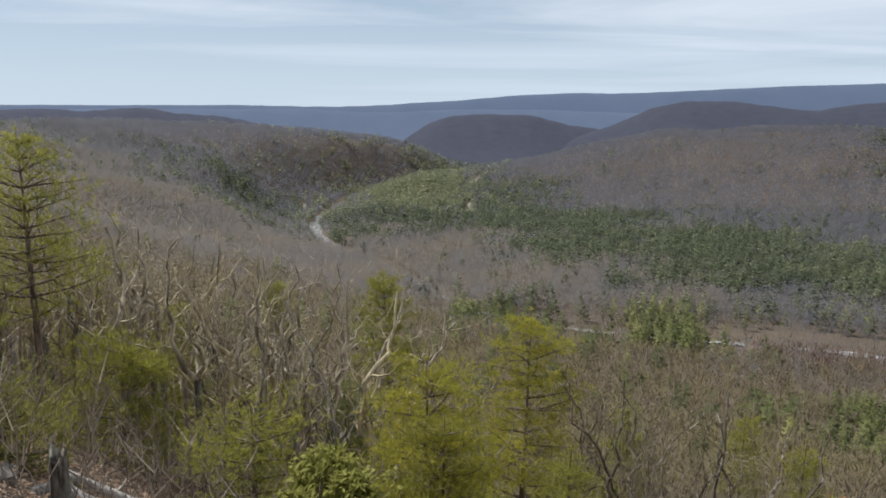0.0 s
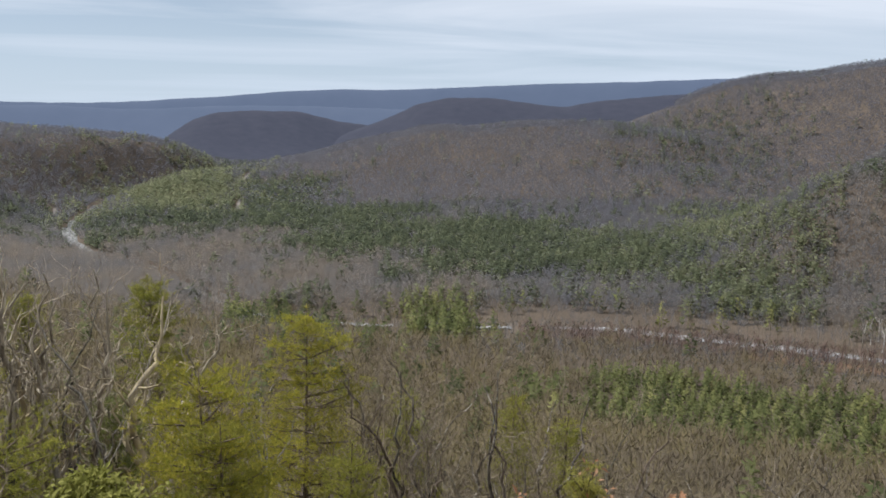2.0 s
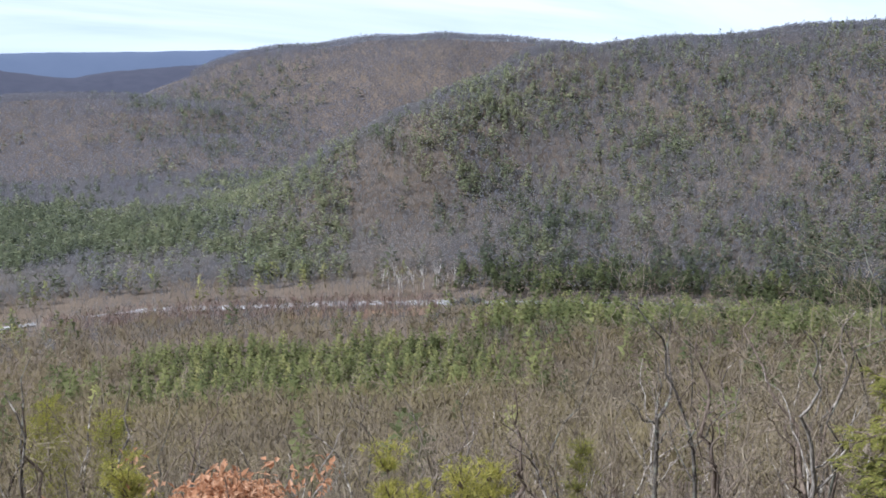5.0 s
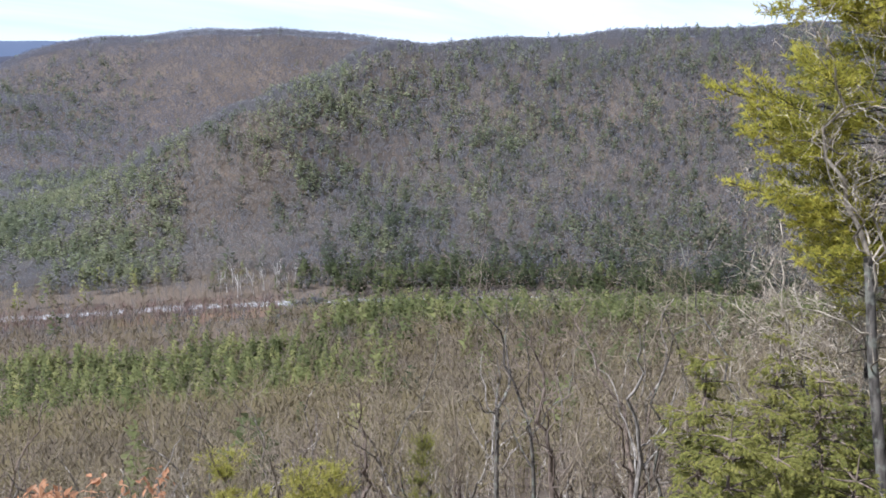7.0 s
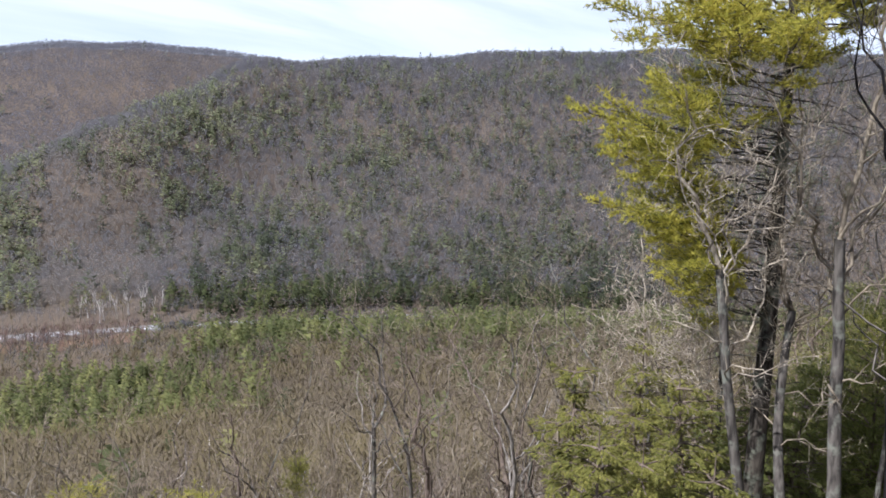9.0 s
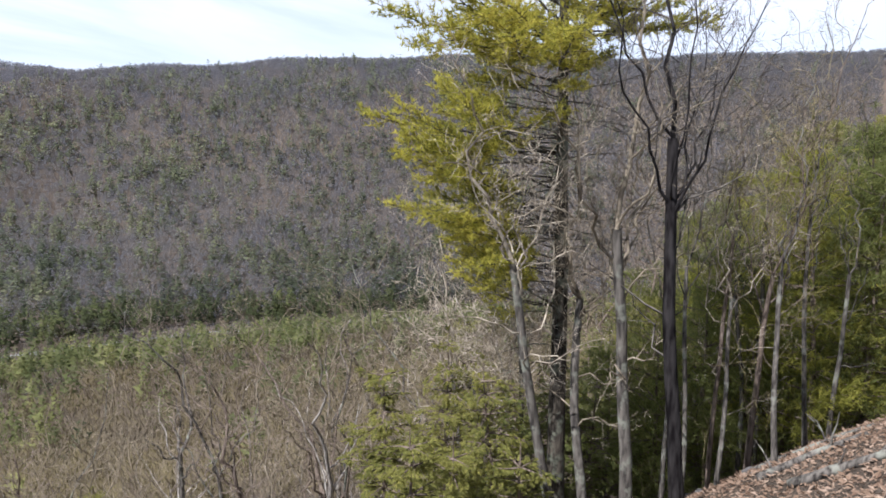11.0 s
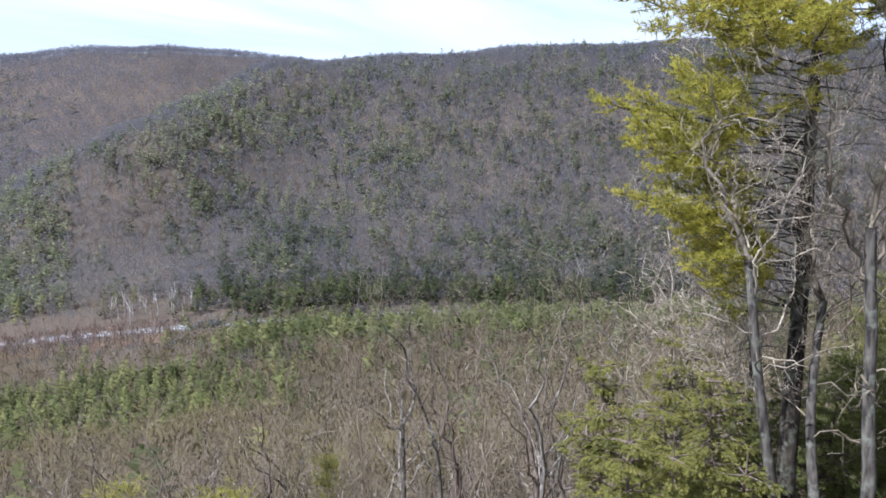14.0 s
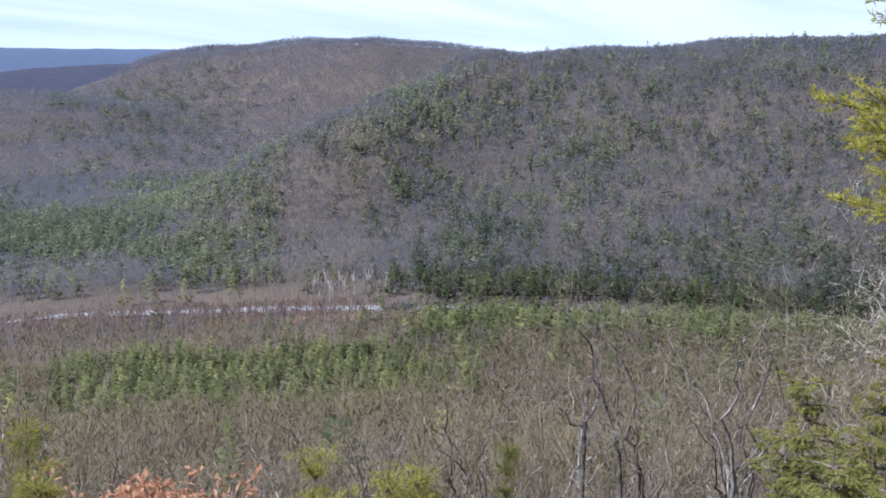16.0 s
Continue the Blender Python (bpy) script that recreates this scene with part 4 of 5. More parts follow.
# ---- trees of the overlook ----
def old_pine(b, r, top):
    """A white pine: dense flat-layered crown, one leafy side towards the open valley, dead boughs below."""
    rs = np.random.RandomState(5)
    stem, leaf, limbs = Form(), Form(), []
    lift = lambda e: EYE_H + r * math.tan(radians(e)) - ground_at(b, r)
    h = lift(top)
    path = wander(rs, (0, 0, -0.2), (0.0, 0.01, 1), h + 0.2, 14, 0.012, 0.02)
    stem.tube(path, 0.165 * np.concatenate([[1.25, 1.05], np.linspace(1, 0.12, 13)]), 10)

    def at(z):
        return np.array([np.interp(z, path[:, 2], path[:, k]) for k in range(3)])

    boughs = []  # height, direction, length, rise, where its needles begin
    z, z0 = lift(2.4), lift(2.4)
    while z < h - 0.25:
        for q in range(9 if z < lift(9) else 5):
            a = rs.uniform(0, 6.28)
            side = math.sin(a)
            ln = 3.5 * max(0.1, 1 - (z - z0) / (h - z0)) ** 0.5 * rs.uniform(0.62, 1.08) * (1.0 if side > 0 else 0.72) * (1.0 if side > 0 or z > lift(4.2) else 0.45)
            boughs.append((z + rs.uniform(-0.15, 0.15), a, ln, 0.10 + 0.25 * (z - z0) / (h - z0), 0.3))
        z += 0.30
    for k in range(66):
        e = -12.5 + 14.5 * (k + rs.uniform(0, 1)) / 66
        a = math.pi / 2 + rs.uniform(-0.7, 1.2)
        reach = float(np.interp(e, (-12.5, -8, -3, 0, 2), (2.0, 2.6, 3.4, 3.0, 2.2)))
        boughs.append((lift(e) - rs.uniform(-0.1, 0.5), a, reach * rs.uniform(0.6, 1.05), rs.uniform(-0.05, 0.28), 0.5))
    templates = [tuft_template(rs, 9, 0.5, 0.075) for _ in range(3)]
    where, ways = [], []
    for z, a, ln, rise, inner in boughs:
        bp = wander(rs, at(z), (math.cos(a), math.sin(a), rise), ln, 8, 0.10, 0.015)
        limb = Form()
        limbs.append(limb)
        limb.tube(bp, np.linspace(min(0.020, 0.008 + 0.004 * ln), 0.005, 9), 5)
        w, flip = inner, 1
        while w < 1.0:
            i = min(int(w * 8), 7)
            p = bp[i] + (bp[i + 1] - bp[i]) * (w * 8 - i)
            along = unit(bp[i + 1] - bp[i])
            lat = unit(np.cross(along, [0, 0, 1])) * flip
            d = unit(along * rs.uniform(0.5, 1.0) + lat * rs.uniform(0.4, 1.0) + np.array([0, 0, rs.uniform(-0.45, 0.6)]))
            tl = rs.uniform(0.25, 0.62) * (1.25 - 0.5 * w) * min(1.0, 0.5 + ln / 3)
            tip = p + d * tl
            limb.tube(np.array([p, tip]), [0.006, 0.003], 3)
            for f in np.arange(0.2, 1.01, 0.07 / tl):
                where.append(p + (tip - p) * f + rs.normal(0, 0.02, 3))
                ways.append(unit(d + np.array([0, 0, 0.35]) + rs.normal(0, 0.3, 3)))
            w += rs.uniform(0.04, 0.085) / ln
            flip = -flip
    where, ways = np.array(where), np.array(ways)
    pick = rs.randint(0, 3, len(where))
    for k in range(3):
        m = pick == k
        leaf.sprays(templates[k], where[m], ways[m], rs.uniform(0.085, 0.14, m.sum()), rs)
    z = lift(-17)
    while z < lift(4.5):  # dead boughs
        a = rs.uniform(0, 6.28)
        bp = wander(rs, at(z), (math.cos(a), math.sin(a), rs.uniform(-0.15, 0.25)), rs.uniform(0.4, 1.7), 6, 0.14, 0.0)
        stem.tube(bp, np.linspace(0.014, 0.005, 7), 4)
        for q in range(5):
            i = rs.randint(1, 6)
            stem.blade(bp[i], bp[i] + (bp[i + 1] - bp[i]) * rs.uniform(0.5, 1.5) + rs.normal(0, 0.16, 3), 0.005, rs)
        z += 0.2
    ob = new("pine_tree")
    part("trunk", stem, BARK_PINE, ob)
    for limb in limbs:
        part("bough", limb, BARK_PINE, ob)
    part("needles", leaf, PINE_NEEDLES, ob, smooth=False)
    tagged(ob, "tall white pine with yellow-green needles in loose layers", "tree")
    return stand(ob, b, r)


def build_right_group():
    old_pine(88.7, 15.0, 23.0)
    specs = [  # bearing, distance, fork, top, stem, bark, twig, seed, spread, lean, limbs, bend
        (88.9, 13.4, -9.5, 6.0, 0.085, BARK_MID, TWIG_PALE, 41, 0.42, (0.0, 0.14), 6, 0.2, "grey-barked bare tree with pale reaching branches"),
        (91.0, 13.8, -12.5, 3.0, 0.085, BARK_MID, TWIG_TAN, 42, 0.40, (0.0, 0.13), 5, 0.22, "slim grey-barked bare tree beside the pine"),
        (93.5, 13.2, -7.4, 10.0, 0.10, BARK_MID, TWIG_TAN, 43, 0.36, (0.0, 0.02), 6, 0.2, "grey-barked bare tree forking into upright limbs"),
        (97.25, 12.6, -1.5, 18.0, 0.105, BARK_DARK, TWIG_DARK, 145, 0.40, (0.014, 0.115), 7, 0.12, "black-barked bare tree on the leaf-strewn slope"),
        (101.5, 16.5, -10.0, 5.0, 0.06, BARK_BROWN, TWIG_OLIVE, 45, 0.4, (0, 0), 5, 0.2, "thin bare tree in the shade of pines"),
        (103.2, 14.5, -10.0, 3.0, 0.05, BARK_GREY, TWIG_GREY, 46, 0.4, (0.05, 0), 4, 0.25, "thin crooked grey bare tree"),
        (99.6, 15.5, -12.0, 1.0, 0.045, BARK_GREY, TWIG_PALE, 40, 0.4, (0.05, 0), 4, 0.25, "thin crooked grey bare tree"),
        (87.0, 16.2, -16.0, -3.0, 0.055, BARK_GREY, TWIG_PALE, 47, 0.6, (0, 0.08), 6, 0.28, "bare tree with pale branches reaching over the slope"),
        (84.2, 17.5, -17.0, -5.0, 0.05, BARK_GREY, TWIG_PALE, 48, 0.6, (0, 0.06), 6, 0.28, "low bare tree with a haze of pale twigs"),
        (81.6, 18.5, -17.0, -6.5, 0.05, BARK_GREY, TWIG_PALE, 49, 0.65, (0, 0.06), 5, 0.28, "low bare tree with long pale side branches"),
    ]
    for b, r, fork, top, sr, bark, twig, seed, spread, lean, limbs, bend, label in specs:
        hh = reach_up(b, r, top)
        stand(hardwood("bare_tree", seed, hh, sr, bark, twig, label, fork=reach_up(b, r, fork) / hh, spread=spread, lean=lean, density=1.3, crooked=bend, limbs=limbs, thick=0.5 if bark == BARK_DARK else 0.62, pale_limbs=twig in (TWIG_PALE, TWIG_TAN)), b, r)
    for b, r, top, half, seed, mat, label in (
            (76.3, 13.0, -15.6, 1.0, 51, HEMLOCK_NEEDLES, "young hemlock with yellow-green drooping sprays"),
            (80.5, 15.5, -14.5, 1.3, 52, HEMLOCK_NEEDLES, "hemlock with layered drooping sprays"),
            (84.5, 14.2, -16.2, 1.3, 53, HEMLOCK_NEEDLES, "green hemlock below the pine"),
            (88.0, 17.5, -15.0, 1.4, 54, SHADED_NEEDLES, "dark hemlock in the shade of the pine"),
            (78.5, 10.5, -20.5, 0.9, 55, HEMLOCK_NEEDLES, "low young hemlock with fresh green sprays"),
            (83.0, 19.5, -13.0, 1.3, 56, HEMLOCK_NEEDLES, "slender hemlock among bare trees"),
            (86.2, 16.0, -17.5, 1.4, 57, SHADED_NEEDLES, "dark hemlock in the shade of the pine"),
            (90.5, 17.0, -17.0, 1.5, 58, SHADED_NEEDLES, "dark hemlock behind grey trunks"),
            (81.8, 12.2, -20.5, 1.1, 59, HEMLOCK_NEEDLES, "low young hemlock with fresh green sprays"),
            (85.8, 12.6, -21.5, 1.1, 60, HEMLOCK_NEEDLES, "low hemlock before the grey trunks")):
        hh = reach_up(b, r, top)
        stand(pine("hemlock_tree", seed, hh, 0.06, BARK_BROWN, mat, label, base=0.08, half=half, whorls=int(hh * 3.2), boughs=6, tufts=92, size=0.105, shape=0.75, rise=0.15, flat=True, ragged=0.75), b, r)
    rs = np.random.RandomState(44)
    shades = (SHADED_NEEDLES, SHADED_NEEDLES, HEMLOCK_NEEDLES, SHADED_NEEDLES, PINE_OLIVE, SHADED_NEEDLES)
    for k in range(30):
        b = 91.5 + (k % 15) * 1.35 + rs.uniform(-0.6, 0.6)
        r = rs.uniform(18, 26) if k < 15 else rs.uniform(26, 42)
        top = float(np.interp(b, (91, 94.5, 97.5, 100, 105, 112), (-15, -12, -8, -4, -1.5, 1))) + rs.uniform(-3.5, 1.0) + (2.0 if k >= 15 else 0.0)
        hh = reach_up(b, r, top)
        stand(pine("pine_tree", 700 + k, hh, 0.075, BARK_BROWN, shades[k % 6], ("green pine standing among bare trunks", "dark green pine in the shaded wood", "slim pine with needles down to the ground")[k % 3], base=0.06, half=rs.uniform(1.3, 1.8), whorls=int(hh * 2.2), boughs=6, tufts=10, size=0.20, shape=0.6, ragged=0.55, clumps=3.2, puff=0.26), b, r)
    for k in range(9):  # thin bare poles in the shaded wood
        b, r = 96.0 + k * 1.5 + rs.uniform(-0.6, 0.6), rs.uniform(14.5, 20)
        hh = reach_up(b, r, rs.uniform(-4, 4))
        stand(hardwood("bare_tree", 760 + k, hh, rs.uniform(0.035, 0.06), (BARK_GREY, BARK_MID, BARK_BROWN)[k % 3], TWIG_DARK, "thin bare pole of a tree among shaded pines", fork=0.6, spread=0.3, density=0.65, crooked=0.16, limbs=4, thick=0.6), b, r)


def build_left_group():
    pines = [  # bearing, distance, top, half width, seed, needles, base, label
        (-26.2, 20, -0.4, 1.15, 71, PINE_OLIVE, 0.42, "sparse yellow-green pine above the bare wood"),
        (-3.7, 45, -10.3, 1.9, 72, PINE_OLIVE, 0.2, "pointed yellow-green pine rising from the slope"),
        (5.6, 30, -12.7, 2.2, 73, PINE_GOLD, 0.2, "round-topped golden-green pine on the slope"),
        (-1.6, 16.5, -16.0, 1.5, 74, PINE_GOLD, 0.05, "bushy young pine turning gold at its tips"),
        (-0.2, 15.5, -19.5, 0.9, 75, PINE_OLIVE, 0.03, "bright green young pine with soft needles"),
        (-21.6, 20, -13.4, 1.2, 76, PINE_OLIVE, 0.05, "broad green young pine in the brush"),
        (-13.2, 14, -18.0, 1.0, 77, PINE_OLIVE, 0.03, "small green young pine in the brush"),
        (-11.5, 48, -10.6, 1.3, 78, PINE_OLIVE, 0.3, "thin yellow-green pine among bare trees"),
        (-28.5, 13, -15.0, 0.8, 79, HEMLOCK_NEEDLES, 0.05, "small young pine in the brush"),
        (9.0, 19, -21.5, 0.8, 80, PINE_OLIVE, 0.05, "slim young pine on the slope"),
        (13.5, 27, -17.6, 1.0, 81, PINE_OLIVE, 0.1, "olive green pine among pale branches"),
        (20.0, 32, -18.2, 1.1, 82, PINE_OLIVE, 0.1, "olive green pine among pale branches"),
        (23.5, 30, -19.5, 1.0, 83, PINE_OLIVE, 0.1, "olive green pine below the overlook"),
        (-17.5, 34, -11.5, 1.2, 84, PINE_OLIVE, 0.2, "yellow-green pine among bare trees"),
        (-6.5, 22, -17.0, 0.8, 85, SHADED_NEEDLES, 0.1, "dark slim pine behind the brush"),
        (-23.5, 42, -8.0, 1.4, 86, PINE_OLIVE, 0.2, "yellow-green pine among bare trees"),
    ]
    for b, r, top, half, seed, mat, base, label in pines:
        hh = reach_up(b, r, top)
        stand(pine("pine_tree" if hh > 5 else "young_pine", seed, hh, 0.05 + 0.008 * hh, BARK_BROWN, mat, label, base=base, half=half * 1.35, whorls=int(5 + hh * 1.4), boughs=6, tufts=8 if "sparse" in label else 15 if r < 25 else 9, size=0.085 + 0.0032 * r, shape=0.5, rise=0.22, ragged=0.5, clumps=2.6 if "sparse" in label else 4.2, puff=0.22, needles_each=8), b, r)


def build_left_trees():
    """Crooked bare trees between the young pines of the overlook."""
    rs = np.random.RandomState(301)
    for k in range(27):
        b = -28.5 + k * 1.0 + rs.uniform(-0.5, 0.5)
        r = rs.uniform(18, 29)
        hh = reach_up(b, r, float(np.interp(b, (-28, -15, -5, 3), (-3.5, -8.0, -11.3, -14.5))) + rs.uniform(-1.8, 0.8))
        label = ("crooked bare tree with pale sunlit limbs", "bare tree parting low into pale crooked limbs", "twisted bare tree with pale limbs above brush")[k % 3]
        # light bark and twig colours stand in for sun on these limbs
        stand(hardwood("bare_tree", 310 + k, hh, rs.uniform(0.085, 0.13), (BARK_MID, BARK_LIGHT, BARK_LIGHT)[k % 3], (TWIG_PALE, TWIG_PALE, TWIG_LIT)[k % 3], label, fork=rs.uniform(0.3, 0.5), spread=0.34, levels=3, density=1.0, crooked=0.2, limbs=4 + k % 3, thick=1.15, pale_limbs=True), b, r)


def build_bend_trees():
    """Tall pale-barked trees on the far bank where the river meets the hill."""
    rs = np.random.RandomState(411)
    for k in range(13):
        b, r = 42.8 + k * 0.42 + rs.uniform(-0.3, 0.3), rs.uniform(510, 540)
        stand(hardwood("sycamore_tree", 420 + k, rs.uniform(13, 18), rs.uniform(0.22, 0.34), BARK_WHITE, BARK_PALE, "pale-barked bare sycamore at the river bend", group="sycamores at the river bend", fork=0.45, spread=0.3, levels=2, density=0.9, crooked=0.16, limbs=5), b, r)


def build_slope_trees():
    # bare hardwoods and scrub on the steep slope below the overlook
    rs = np.random.RandomState(91)
    kinds = []
    spec = [(BARK_SLOPE, TWIG_GREY), (BARK_SLOPE, TWIG_OLIVE), (BARK_BROWN, TWIG_OLIVE), (BARK_BROWN, TWIG_RED), (BARK_SLOPE, TWIG_GREY), (BARK_BROWN, TWIG_GREY), (BARK_SLOPE, TWIG_RED), (BARK_LIGHT, TWIG_TAN)]
    labels = ["grey bare hardwood on the slope", "bare hardwood with olive twigs on the slope", "brown bare hardwood with olive twigs", "brown bare hardwood with reddish twigs", "grey bare hardwood on the slope", "brown bare hardwood with grey twigs", "grey bare hardwood with reddish twigs", "dead tree bleached pale, few branches remaining"]
    for k, (bark, twig) in enumerate(spec):
        ob = hardwood("bare_tree", 100 + k, 9.0, 0.10 if k < 7 else 0.085, bark, twig, labels[k], "bare trees on the slope", fork=0.4 + 0.04 * (k % 4), spread=0.36, density=1.1 if k < 7 else 0.6, crooked=0.18, limbs=3 + k % 3)
        kinds.append(ob)
    light, slots = [], [m for pair in spec for m in pair]
    for k in range(8):
        light.append(hardwood_parts(np.random.RandomState(200 + k), 9.0, 0.12, fork=0.4, spread=0.34, levels=3, density=0.9 if k < 7 else 0.6, crooked=0.2))
    far_v, far_t, far_m, far_n = [], [], [], 0
    used = set()
    count = 0
    for b0, b1, r0, r1, step in ((-36, 8, 20, 42, 5.2), (8, 100, 18, 46, 3.3), (-36, 8, 42, 46, 4.0), (-36, 100, 46, 112, 6.2)):
        for x, y in grid_points(rs, b0, b1, r0, r1, step):
            b, r = math.degrees(math.atan2(x, y)), math.hypot(x, y)
            if rs.uniform() < 0.1:
                continue
            if (60.5 < b < 64.5 and r < 27) or (87 < b < 100 and r < 22):
                continue
            z = float(land(x, y))
            k = rs.randint(0, 7) if rs.uniform() < 0.95 else 7
            s = rs.uniform(0.75, 1.3)
            limit = float(np.interp(b, (-36, -20, -8, 5, 24, 29, 47, 51, 55, 62, 72, 85, 100), (-3.5, -7, -10.5, -13.5, -17.5, -20.5, -20, -18.5, -17, -15, -13, -10, -4))) - rs.uniform(0, 3)
            tall = EYE_H + r * math.tan(radians(limit)) - z
            s = min(s, tall / 9.0)
            if s < 0.3:
                continue
            m = pose(x, y, z, 0, 0, rs.uniform(0, 360)) @ Matrix.Diagonal((s, s, s, 1))
            if r > 46:
                mm = np.array(m)
                for q, form in enumerate(light[k]):
                    v, t = np.concatenate(form.v), np.concatenate(form.t)
                    far_v.append(v @ mm[:3, :3].T + mm[:3, 3])
                    far_t.append(t + far_n)
                    far_m.append(np.full(len(t), 2 * k + q))
                    far_n += len(v)
                continue
            ob = kinds[k]
            if ob not in used:
                used.add(ob)
                ob.matrix_world = m
            else:
                copy_thing(ob, m).scale = (s, s, s)
            count += 1
    me = mesh_from("slope_woods", np.concatenate(far_v), tris=np.concatenate(far_t), smooth=True)
    for m in slots:
        me.materials.append(m)
    me.polygons.foreach_set("material_index", np.concatenate(far_m).astype(np.int32))
    tagged(new("slope_woods", me), "bare hardwoods covering the steep slope", "forest", kind="stuff")
    # the forked oak and its slim neighbour
    for b, r, top, seed, sr, fork, spread, lean, label in (
            (62.4, 29, -14.6, 121, 0.12, (reach_up(62.4, 29, -21.9) / reach_up(62.4, 29, -14.6)), 0.8, (0, 0), "crooked oak forking low with pale upper limbs"),
            (65.5, 25, -10.6, 122, 0.09, 0.5, 0.3, (0.0, 0.0), "slim upright bare tree with reddish twigs"),
            (14.2, 24, -15.3, 123, 0.10, 0.4, 0.5, (0, 0), "bare oak with bleached limbs"),
            (18.0, 22, -17.2, 124, 0.10, 0.35, 0.6, (0.1, 0), "bare oak with a long bleached side limb"),
            (-14.0, 26, -9.6, 125, 0.10, 0.35, 0.45, (0, 0), "twisted bare tree with grey limbs"),
            (-16.5, 24, -9.0, 126, 0.09, 0.35, 0.45, (0.05, 0), "twisted bare tree with grey limbs"),
            (-24.5, 24, -4.5, 127, 0.10, 0.4, 0.4, (0, 0), "bare tree with upright grey limbs"),
            (-9.0, 27, -11.5, 128, 0.10, 0.4, 0.42, (0, 0), "bare tree with reddish crown"),
            (74.5, 21, -12.0, 129, 0.07, 0.3, 0.55, (0, 0), "bare tree with a haze of reddish twigs"),
            (79.0, 22, -10.5, 130, 0.08, 0.3, 0.55, (0, 0), "bare tree with long pale side branches"),
            (27.5, 26, -19.5, 131, 0.07, 0.4, 0.45, (0, 0), "small bare tree with pale twigs"),
            (43.0, 25, -19.0, 132, 0.07, 0.4, 0.45, (0, 0), "small bare tree with dark upright stems"),
            (55.5, 28, -17.5, 133, 0.08, 0.4, 0.4, (0, 0), "bare tree with grey twigs")):
        hh = reach_up(b, r, top)
        twig = TWIG_RED if "red" in label else TWIG_TAN
        stand(hardwood("bare_tree", seed, hh, sr * 0.85, BARK_MID, twig, label, fork=fork, spread=spread, lean=lean, density=1.3, crooked=0.2), b, r)


def build_slope_oaks():
    """Upright bare trees with pale forked limbs standing clear of the scrub."""
    rs = np.random.RandomState(611)
    for k in range(34):
        b, r = 10.0 + k * 2.0 + rs.uniform(-0.9, 0.9), rs.uniform(21, 36)
        top = float(np.interp(b, (5, 24, 29, 47, 51, 55, 62, 72, 85), (-14.5, -17.5, -19.5, -19, -17.5, -16.5, -14.5, -12.5, -10))) + rs.uniform(-3.2, 0.6)
        hh = reach_up(b, r, top)
        if hh < 2.5 or 60.5 < b < 64.5:
            continue
        label = ("upright bare tree with pale forked limbs", "bare tree with pale twisting twigs", "slim bare tree with silvery branches")[k % 3]
        stand(hardwood("bare_tree", 620 + k, hh, 0.03 + 0.0055 * hh, (BARK_MID, BARK_BROWN, BARK_SLOPE)[k % 3], (TWIG_TAN, TWIG_GREY, TWIG_TAN)[k % 3], label, fork=rs.uniform(0.35, 0.55), spread=0.3, density=1.0, crooked=0.19, limbs=4 + k % 3, thick=0.6, pale_limbs=True), b, r, rs.uniform(0, 360))


def build_edge_plants():
    for b, r, top, seed in ((26.4, 6.5, -23.0, 141), (43.5, 6.2, -24.3, 142), (50.0, 6.0, -24.4, 143), (46.3, 5.8, -26.8, 144), (56.2, 9.0, -23.4, 145), (51.2, 6.3, -25.0, 146)):
        hh = max(0.8, reach_up(b, r, top + 1.0))
        stand(pine("young_hemlock", seed, hh, 0.02, BARK_BROWN, HEMLOCK_TIPS if seed != 145 else HEMLOCK_NEEDLES, "young hemlock top with bright yellow-green sprays", base=0.1, half=0.24, whorls=15, boughs=7, tufts=11, size=0.06, shape=0.45, rise=1.1, clumps=9.0, puff=0.045, needles_each=8, ragged=0.5, group="young hemlocks at the edge"), b, r)
    for b, r, top, half, seed in ((31.2, 6.0, -25.5, 0.42, 151), (32.8, 6.3, -25.8, 0.42, 152)):
        stand(leafy_shrub("beech_shrub", seed, max(0.7, reach_up(b, r, top + 0.5)) * 1.06, half, 22, 34, 0.075, BARK_BROWN, RUST_LEAVES, "young beech shrub holding rusty dead leaves", 0.6, "rusty beech shrubs"), b, r)
    for b, r, top, half, seed in ((-8.2, 9.5, -23.2, 0.42, 161), (-6.4, 9.0, -24.8, 0.32, 162), (-10.4, 8.8, -25.6, 0.32, 163)):
        stand(leafy_shrub("laurel_shrub", seed, max(0.7, reach_up(b, r, top + 1.0)) * 1.1, half, 14, 22, 0.1, BARK_BROWN, LAUREL_LEAVES, "mountain laurel with glossy light green leaves", 0.0, "laurel shrubs"), b, r)


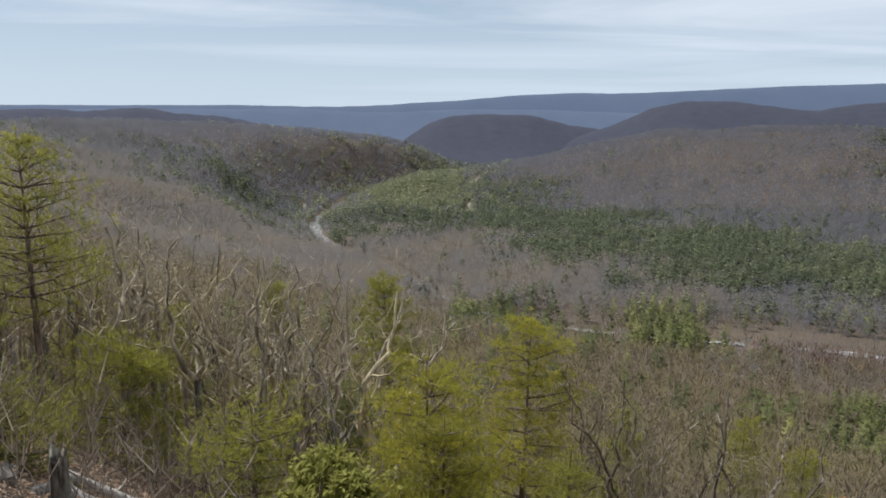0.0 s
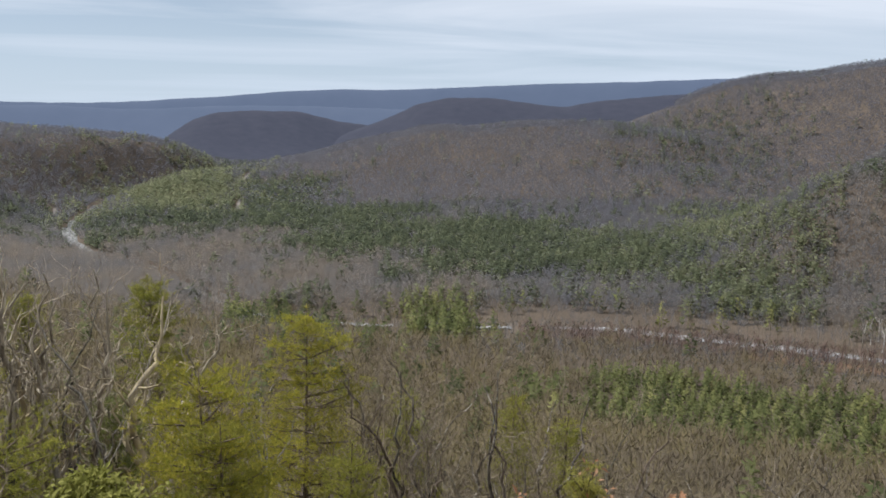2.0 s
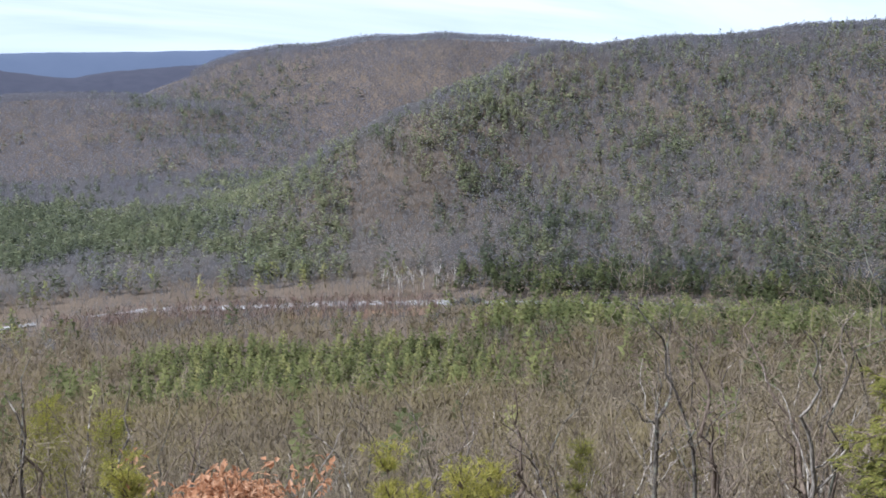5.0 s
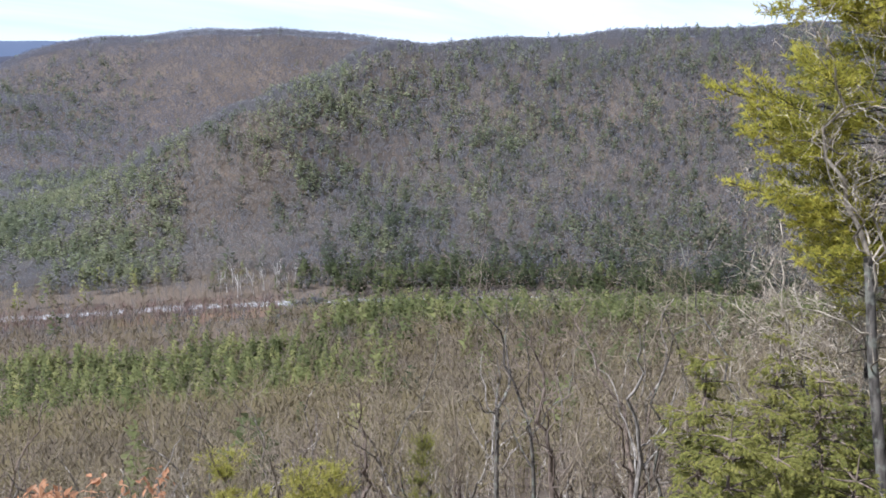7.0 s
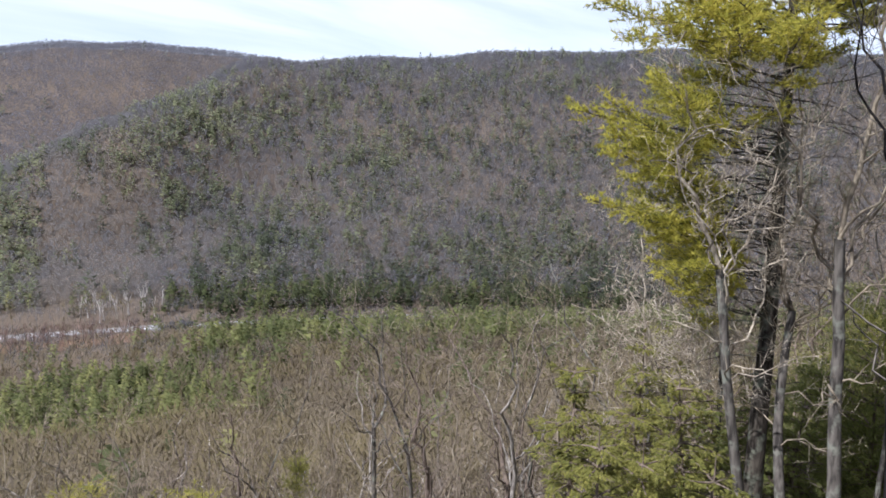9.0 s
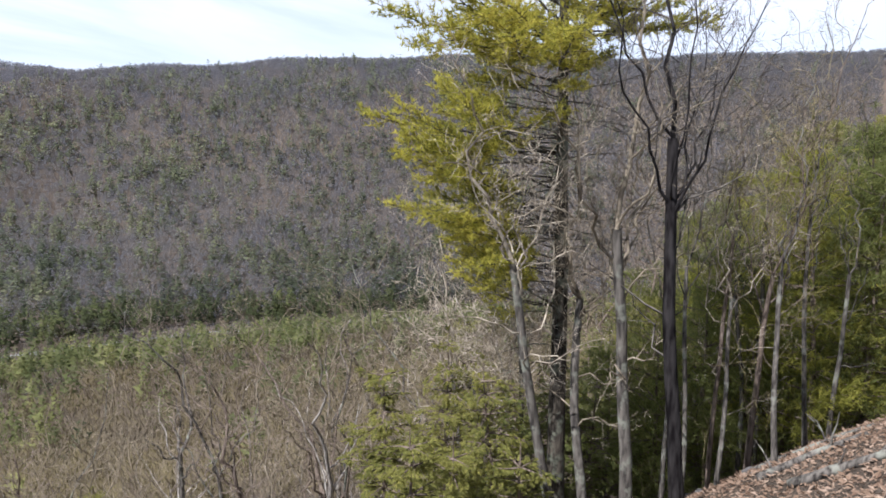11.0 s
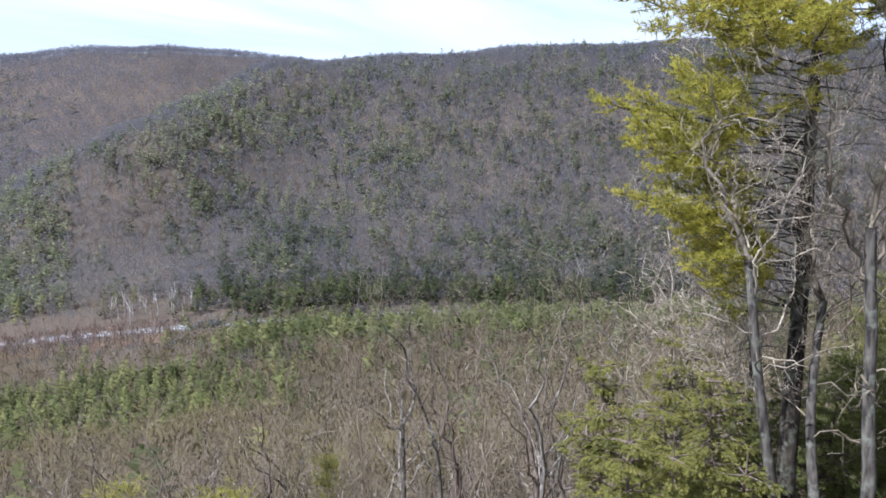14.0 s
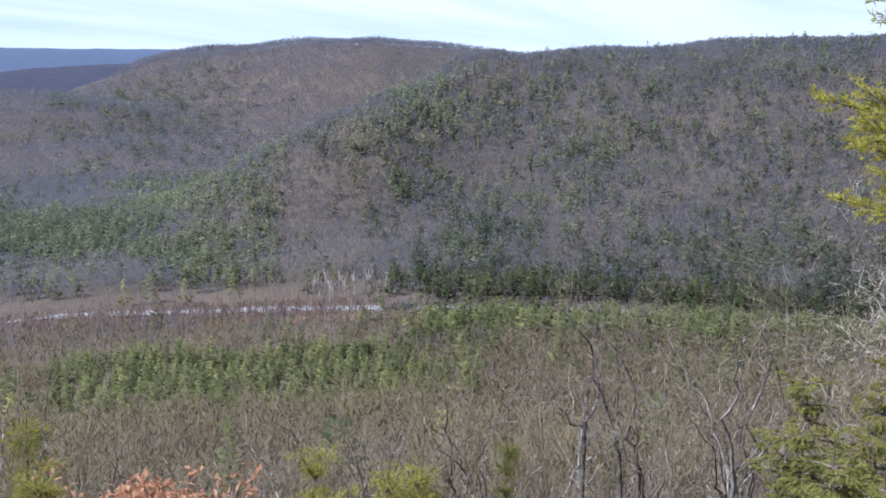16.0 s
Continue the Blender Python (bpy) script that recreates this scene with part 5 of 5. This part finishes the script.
def build_brush():
    """Thin leafless stems of scrub on the ground of the overlook and slope."""
    rs = np.random.RandomState(171)
    for name, mat, b0, b1, r0, r1, step, hmin, hmax, label in (
            ("brush", TWIG_RED, -36, -4, 9.0, 24, 0.46, 0.5, 2.0, "reddish-brown leafless brush"),
            ("scrub", TWIG_OLIVE, -34, 104, 17, 62, 1.15, 1.2, 3.8, "olive-brown leafless saplings and scrub")):
        f = Form()
        for x, y in grid_points(rs, b0, b1, r0, r1, step):
            z = float(land(x, y))
            hh = rs.uniform(hmin, hmax) * (0.7 if math.atan2(x, y) > 0.42 else 1.0)
            p = wander(rs, (x, y, z - 0.05), (rs.normal(0, 0.16), rs.normal(0, 0.16), 1), hh, 3, 0.12, 0.02)
            rad = 0.004 + 0.0035 * hh
            f.tube(p, np.linspace(rad, 0.0035, 4), 3)
            for q in range(9):
                a = p[1] + (p[3] - p[1]) * rs.uniform(0, 1)
                d = np.array([*rs.normal(0, 0.55, 2), 0.8])
                f.blade(a, a + d * hh * rs.uniform(0.15, 0.36), rad * 0.8, rs)
        tagged(new(name, f.mesh(name, mat)), label, "brush", kind="stuff")


build_right_group()
build_left_group()
build_left_trees()
build_bend_trees()
build_slope_trees()
build_slope_oaks()
build_edge_plants()
build_brush()


# ---- logs, stump and stones on the overlook ----
def log(name, seed, b0, r0, length, turn, rad, mat, label):
    rs = np.random.RandomState(seed)
    base = polar(b0, r0)
    d = np.array([math.sin(radians(turn)), math.cos(radians(turn))])
    pts = []
    for k in range(9):
        q = np.array([base.x, base.y]) + d * length * k / 8 + rs.normal(0, rad * 0.4, 2)
        pts.append((q[0], q[1], float(land(q[0], q[1])) + rad * 0.7))
    f = Form()
    radii = rad * np.concatenate([[0.0], np.linspace(1, 0.6, 7) * rs.uniform(0.9, 1.1, 7), [0.0]])
    pts[0], pts[-1] = pts[1], pts[-2]
    pts = np.array(pts) + np.concatenate([[[0.001, 0, 0]], np.zeros((7, 3)), [[0.001, 0, 0]]])
    f.tube(pts, radii, 10)
    for q in range(3):
        k = rs.randint(2, 7)
        f.tube(wander(rs, pts[k], (*rs.normal(0, 0.6, 2), 0.7), rs.uniform(0.2, 0.6), 3, 0.2, 0), [rad * 0.35, rad * 0.25, rad * 0.15, 0.006], 5)
    tagged(new(name, f.mesh(name, mat)), label, "log")


def stump(b, r, h, rad):
    rs = np.random.RandomState(3)
    p = polar(b, r, ground_at(b, r))
    f = Form()
    n = 14
    ring = []
    for z, s in ((-0.15, 1.5), (0.05, 1.2), (h * 0.4, 1.0), (h * 0.8, 0.9), (h, 0.8)):
        for k in range(n):
            a = k * 2 * math.pi / n
            q = rad * s * (1 + 0.14 * math.sin(3 * a + 1) + rs.normal(0, 0.05))
            zz = z + (rs.uniform(-0.22, 0.2) if z == h else 0)
            ring.append((math.cos(a) * q, math.sin(a) * q, zz))
    ring.append((0, 0, h * 0.75))
    t = []
    for i in range(4):
        for k in range(n):
            a, b2 = i * n + k, i * n + (k + 1) % n
            t += [(a, b2, b2 + n), (a, b2 + n, a + n)]
    t += [(4 * n + k, 4 * n + (k + 1) % n, 5 * n) for k in range(n)]
    f.add(np.array(ring), np.array(t))
    ob = new("tree_stump", f.mesh("tree_stump", BARK_GREY, smooth=False))
    ob.matrix_world = Matrix.Translation(p)
    tagged(ob, "weathered grey broken tree stump in the brush", "stump")


MAT_STONE = plain_noise_material("grey_stone", (0.06, 0.056, 0.05), (0.17, 0.16, 0.145), 6.0, 0.9, 0.05)
MAT_DARK_STONE = plain_noise_material("wet_stone", (0.025, 0.025, 0.027), (0.07, 0.07, 0.07), 0.6, 0.7, 0.2)


def boulder(name, seed, place, size, mat, label):
    rs = np.random.RandomState(seed)
    bm = bmesh.new()
    bmesh.ops.create_icosphere(bm, subdivisions=2, radius=1.0)
    off = rs.uniform(-50, 50, 3)
    for v in bm.verts:
        q = v.co.copy()
        k = 1 + 0.35 * noise.noise(q * 0.9 + Vector(off)) + 0.15 * noise.noise(q * 2.3 + Vector(off))
        v.co = Vector((q.x * size[0] * k, q.y * size[1] * k, max(q.z, -0.5) * size[2] * k))
    me = bpy.data.meshes.new(name)
    bm.to_mesh(me)
    me.materials.append(mat)
    ob = new(name, me)
    ob.matrix_world = pose(*place, 0, 0, rs.uniform(0, 360))
    tagged(ob, label, "rock")


def build_litter():
    log("fallen_log", 1, -27.5, 13.5, 3.2, 78, 0.10, BARK_PALE, "weathered grey fallen log lying in the brush")
    log("fallen_log", 2, -26.5, 12.0, 2.6, 95, 0.08, BARK_PALE, "weathered grey fallen log lying in the brush")
    log("fallen_log", 3, -22.0, 12.5, 2.4, 70, 0.07, BARK_PALE, "grey fallen branch on dead leaves")
    log("fallen_log", 4, -24.0, 11.0, 1.8, 110, 0.06, BARK_GREY, "grey fallen branch on dead leaves")
    log("fallen_log", 5, 101.0, 13.0, 2.4, 160, 0.07, BARK_GREY, "pale fallen log across the leafy slope")
    log("fallen_log", 6, 99.8, 15.5, 2.8, 190, 0.06, BARK_GREY, "grey fallen branch on dead leaves")
    log("fallen_log", 7, 103.0, 12.0, 2.0, 210, 0.08, BARK_GREY, "grey fallen log on dead leaves")
    stump(-25.4, 10.2, 0.75, 0.11)
    rs = np.random.RandomState(8)
    for k in range(9):
        b, r = rs.uniform(-29, -18), rs.uniform(9.5, 13.5)
        boulder("rock", 20 + k, polar(b, r, ground_at(b, r) + 0.02), rs.uniform(0.08, 0.2, 3) * (1.2, 1, 0.6), MAT_STONE, "grey lichen-marked ledge stone")
    for k in range(6):
        b, r = rs.uniform(97, 105), rs.uniform(12, 17)
        boulder("rock", 40 + k, polar(b, r, ground_at(b, r) + 0.02), rs.uniform(0.08, 0.18, 3) * (1.2, 1, 0.6), MAT_STONE, "grey stone half buried in leaves")
    for k, (b, r, s) in enumerate(((48.6, 494, 3.2), (49.2, 493, 3.8), (49.7, 495, 2.4), (48.2, 490, 1.6))):
        boulder("river_rock", 60 + k, polar(b, r, 0.6), (s * 1.4, s, s * 0.9), MAT_DARK_STONE, "dark wet boulder at the river bend")


def build_fallen_leaves():
    """Curled dead leaves lying on the bare ground of the overlook."""
    rs = np.random.RandomState(77)
    f = Form()
    shape = leaf_template(rs)
    for b0, b1, r0, r1, n in ((-34, 4, 8.5, 26, 26000), (92, 112, 8.5, 18, 9000)):
        b, r = np.radians(rs.uniform(b0, b1, n)), np.sqrt(rs.uniform(r0 ** 2, r1 ** 2, n))
        x, y = r * np.sin(b), r * np.cos(b)
        ways = rs.normal(0, 1, (n, 3)) * (1, 1, 0.35)
        f.sprays(shape, np.stack([x, y, land(x, y) + 0.02], -1), ways, rs.uniform(0.05, 0.13, n), rs)
    tagged(new("fallen_leaves", f.mesh("fallen_leaves", DEAD_LEAVES, False)), "dry tan and russet leaves lying on the ground", "leaves", kind="stuff")


build_litter()
build_fallen_leaves()
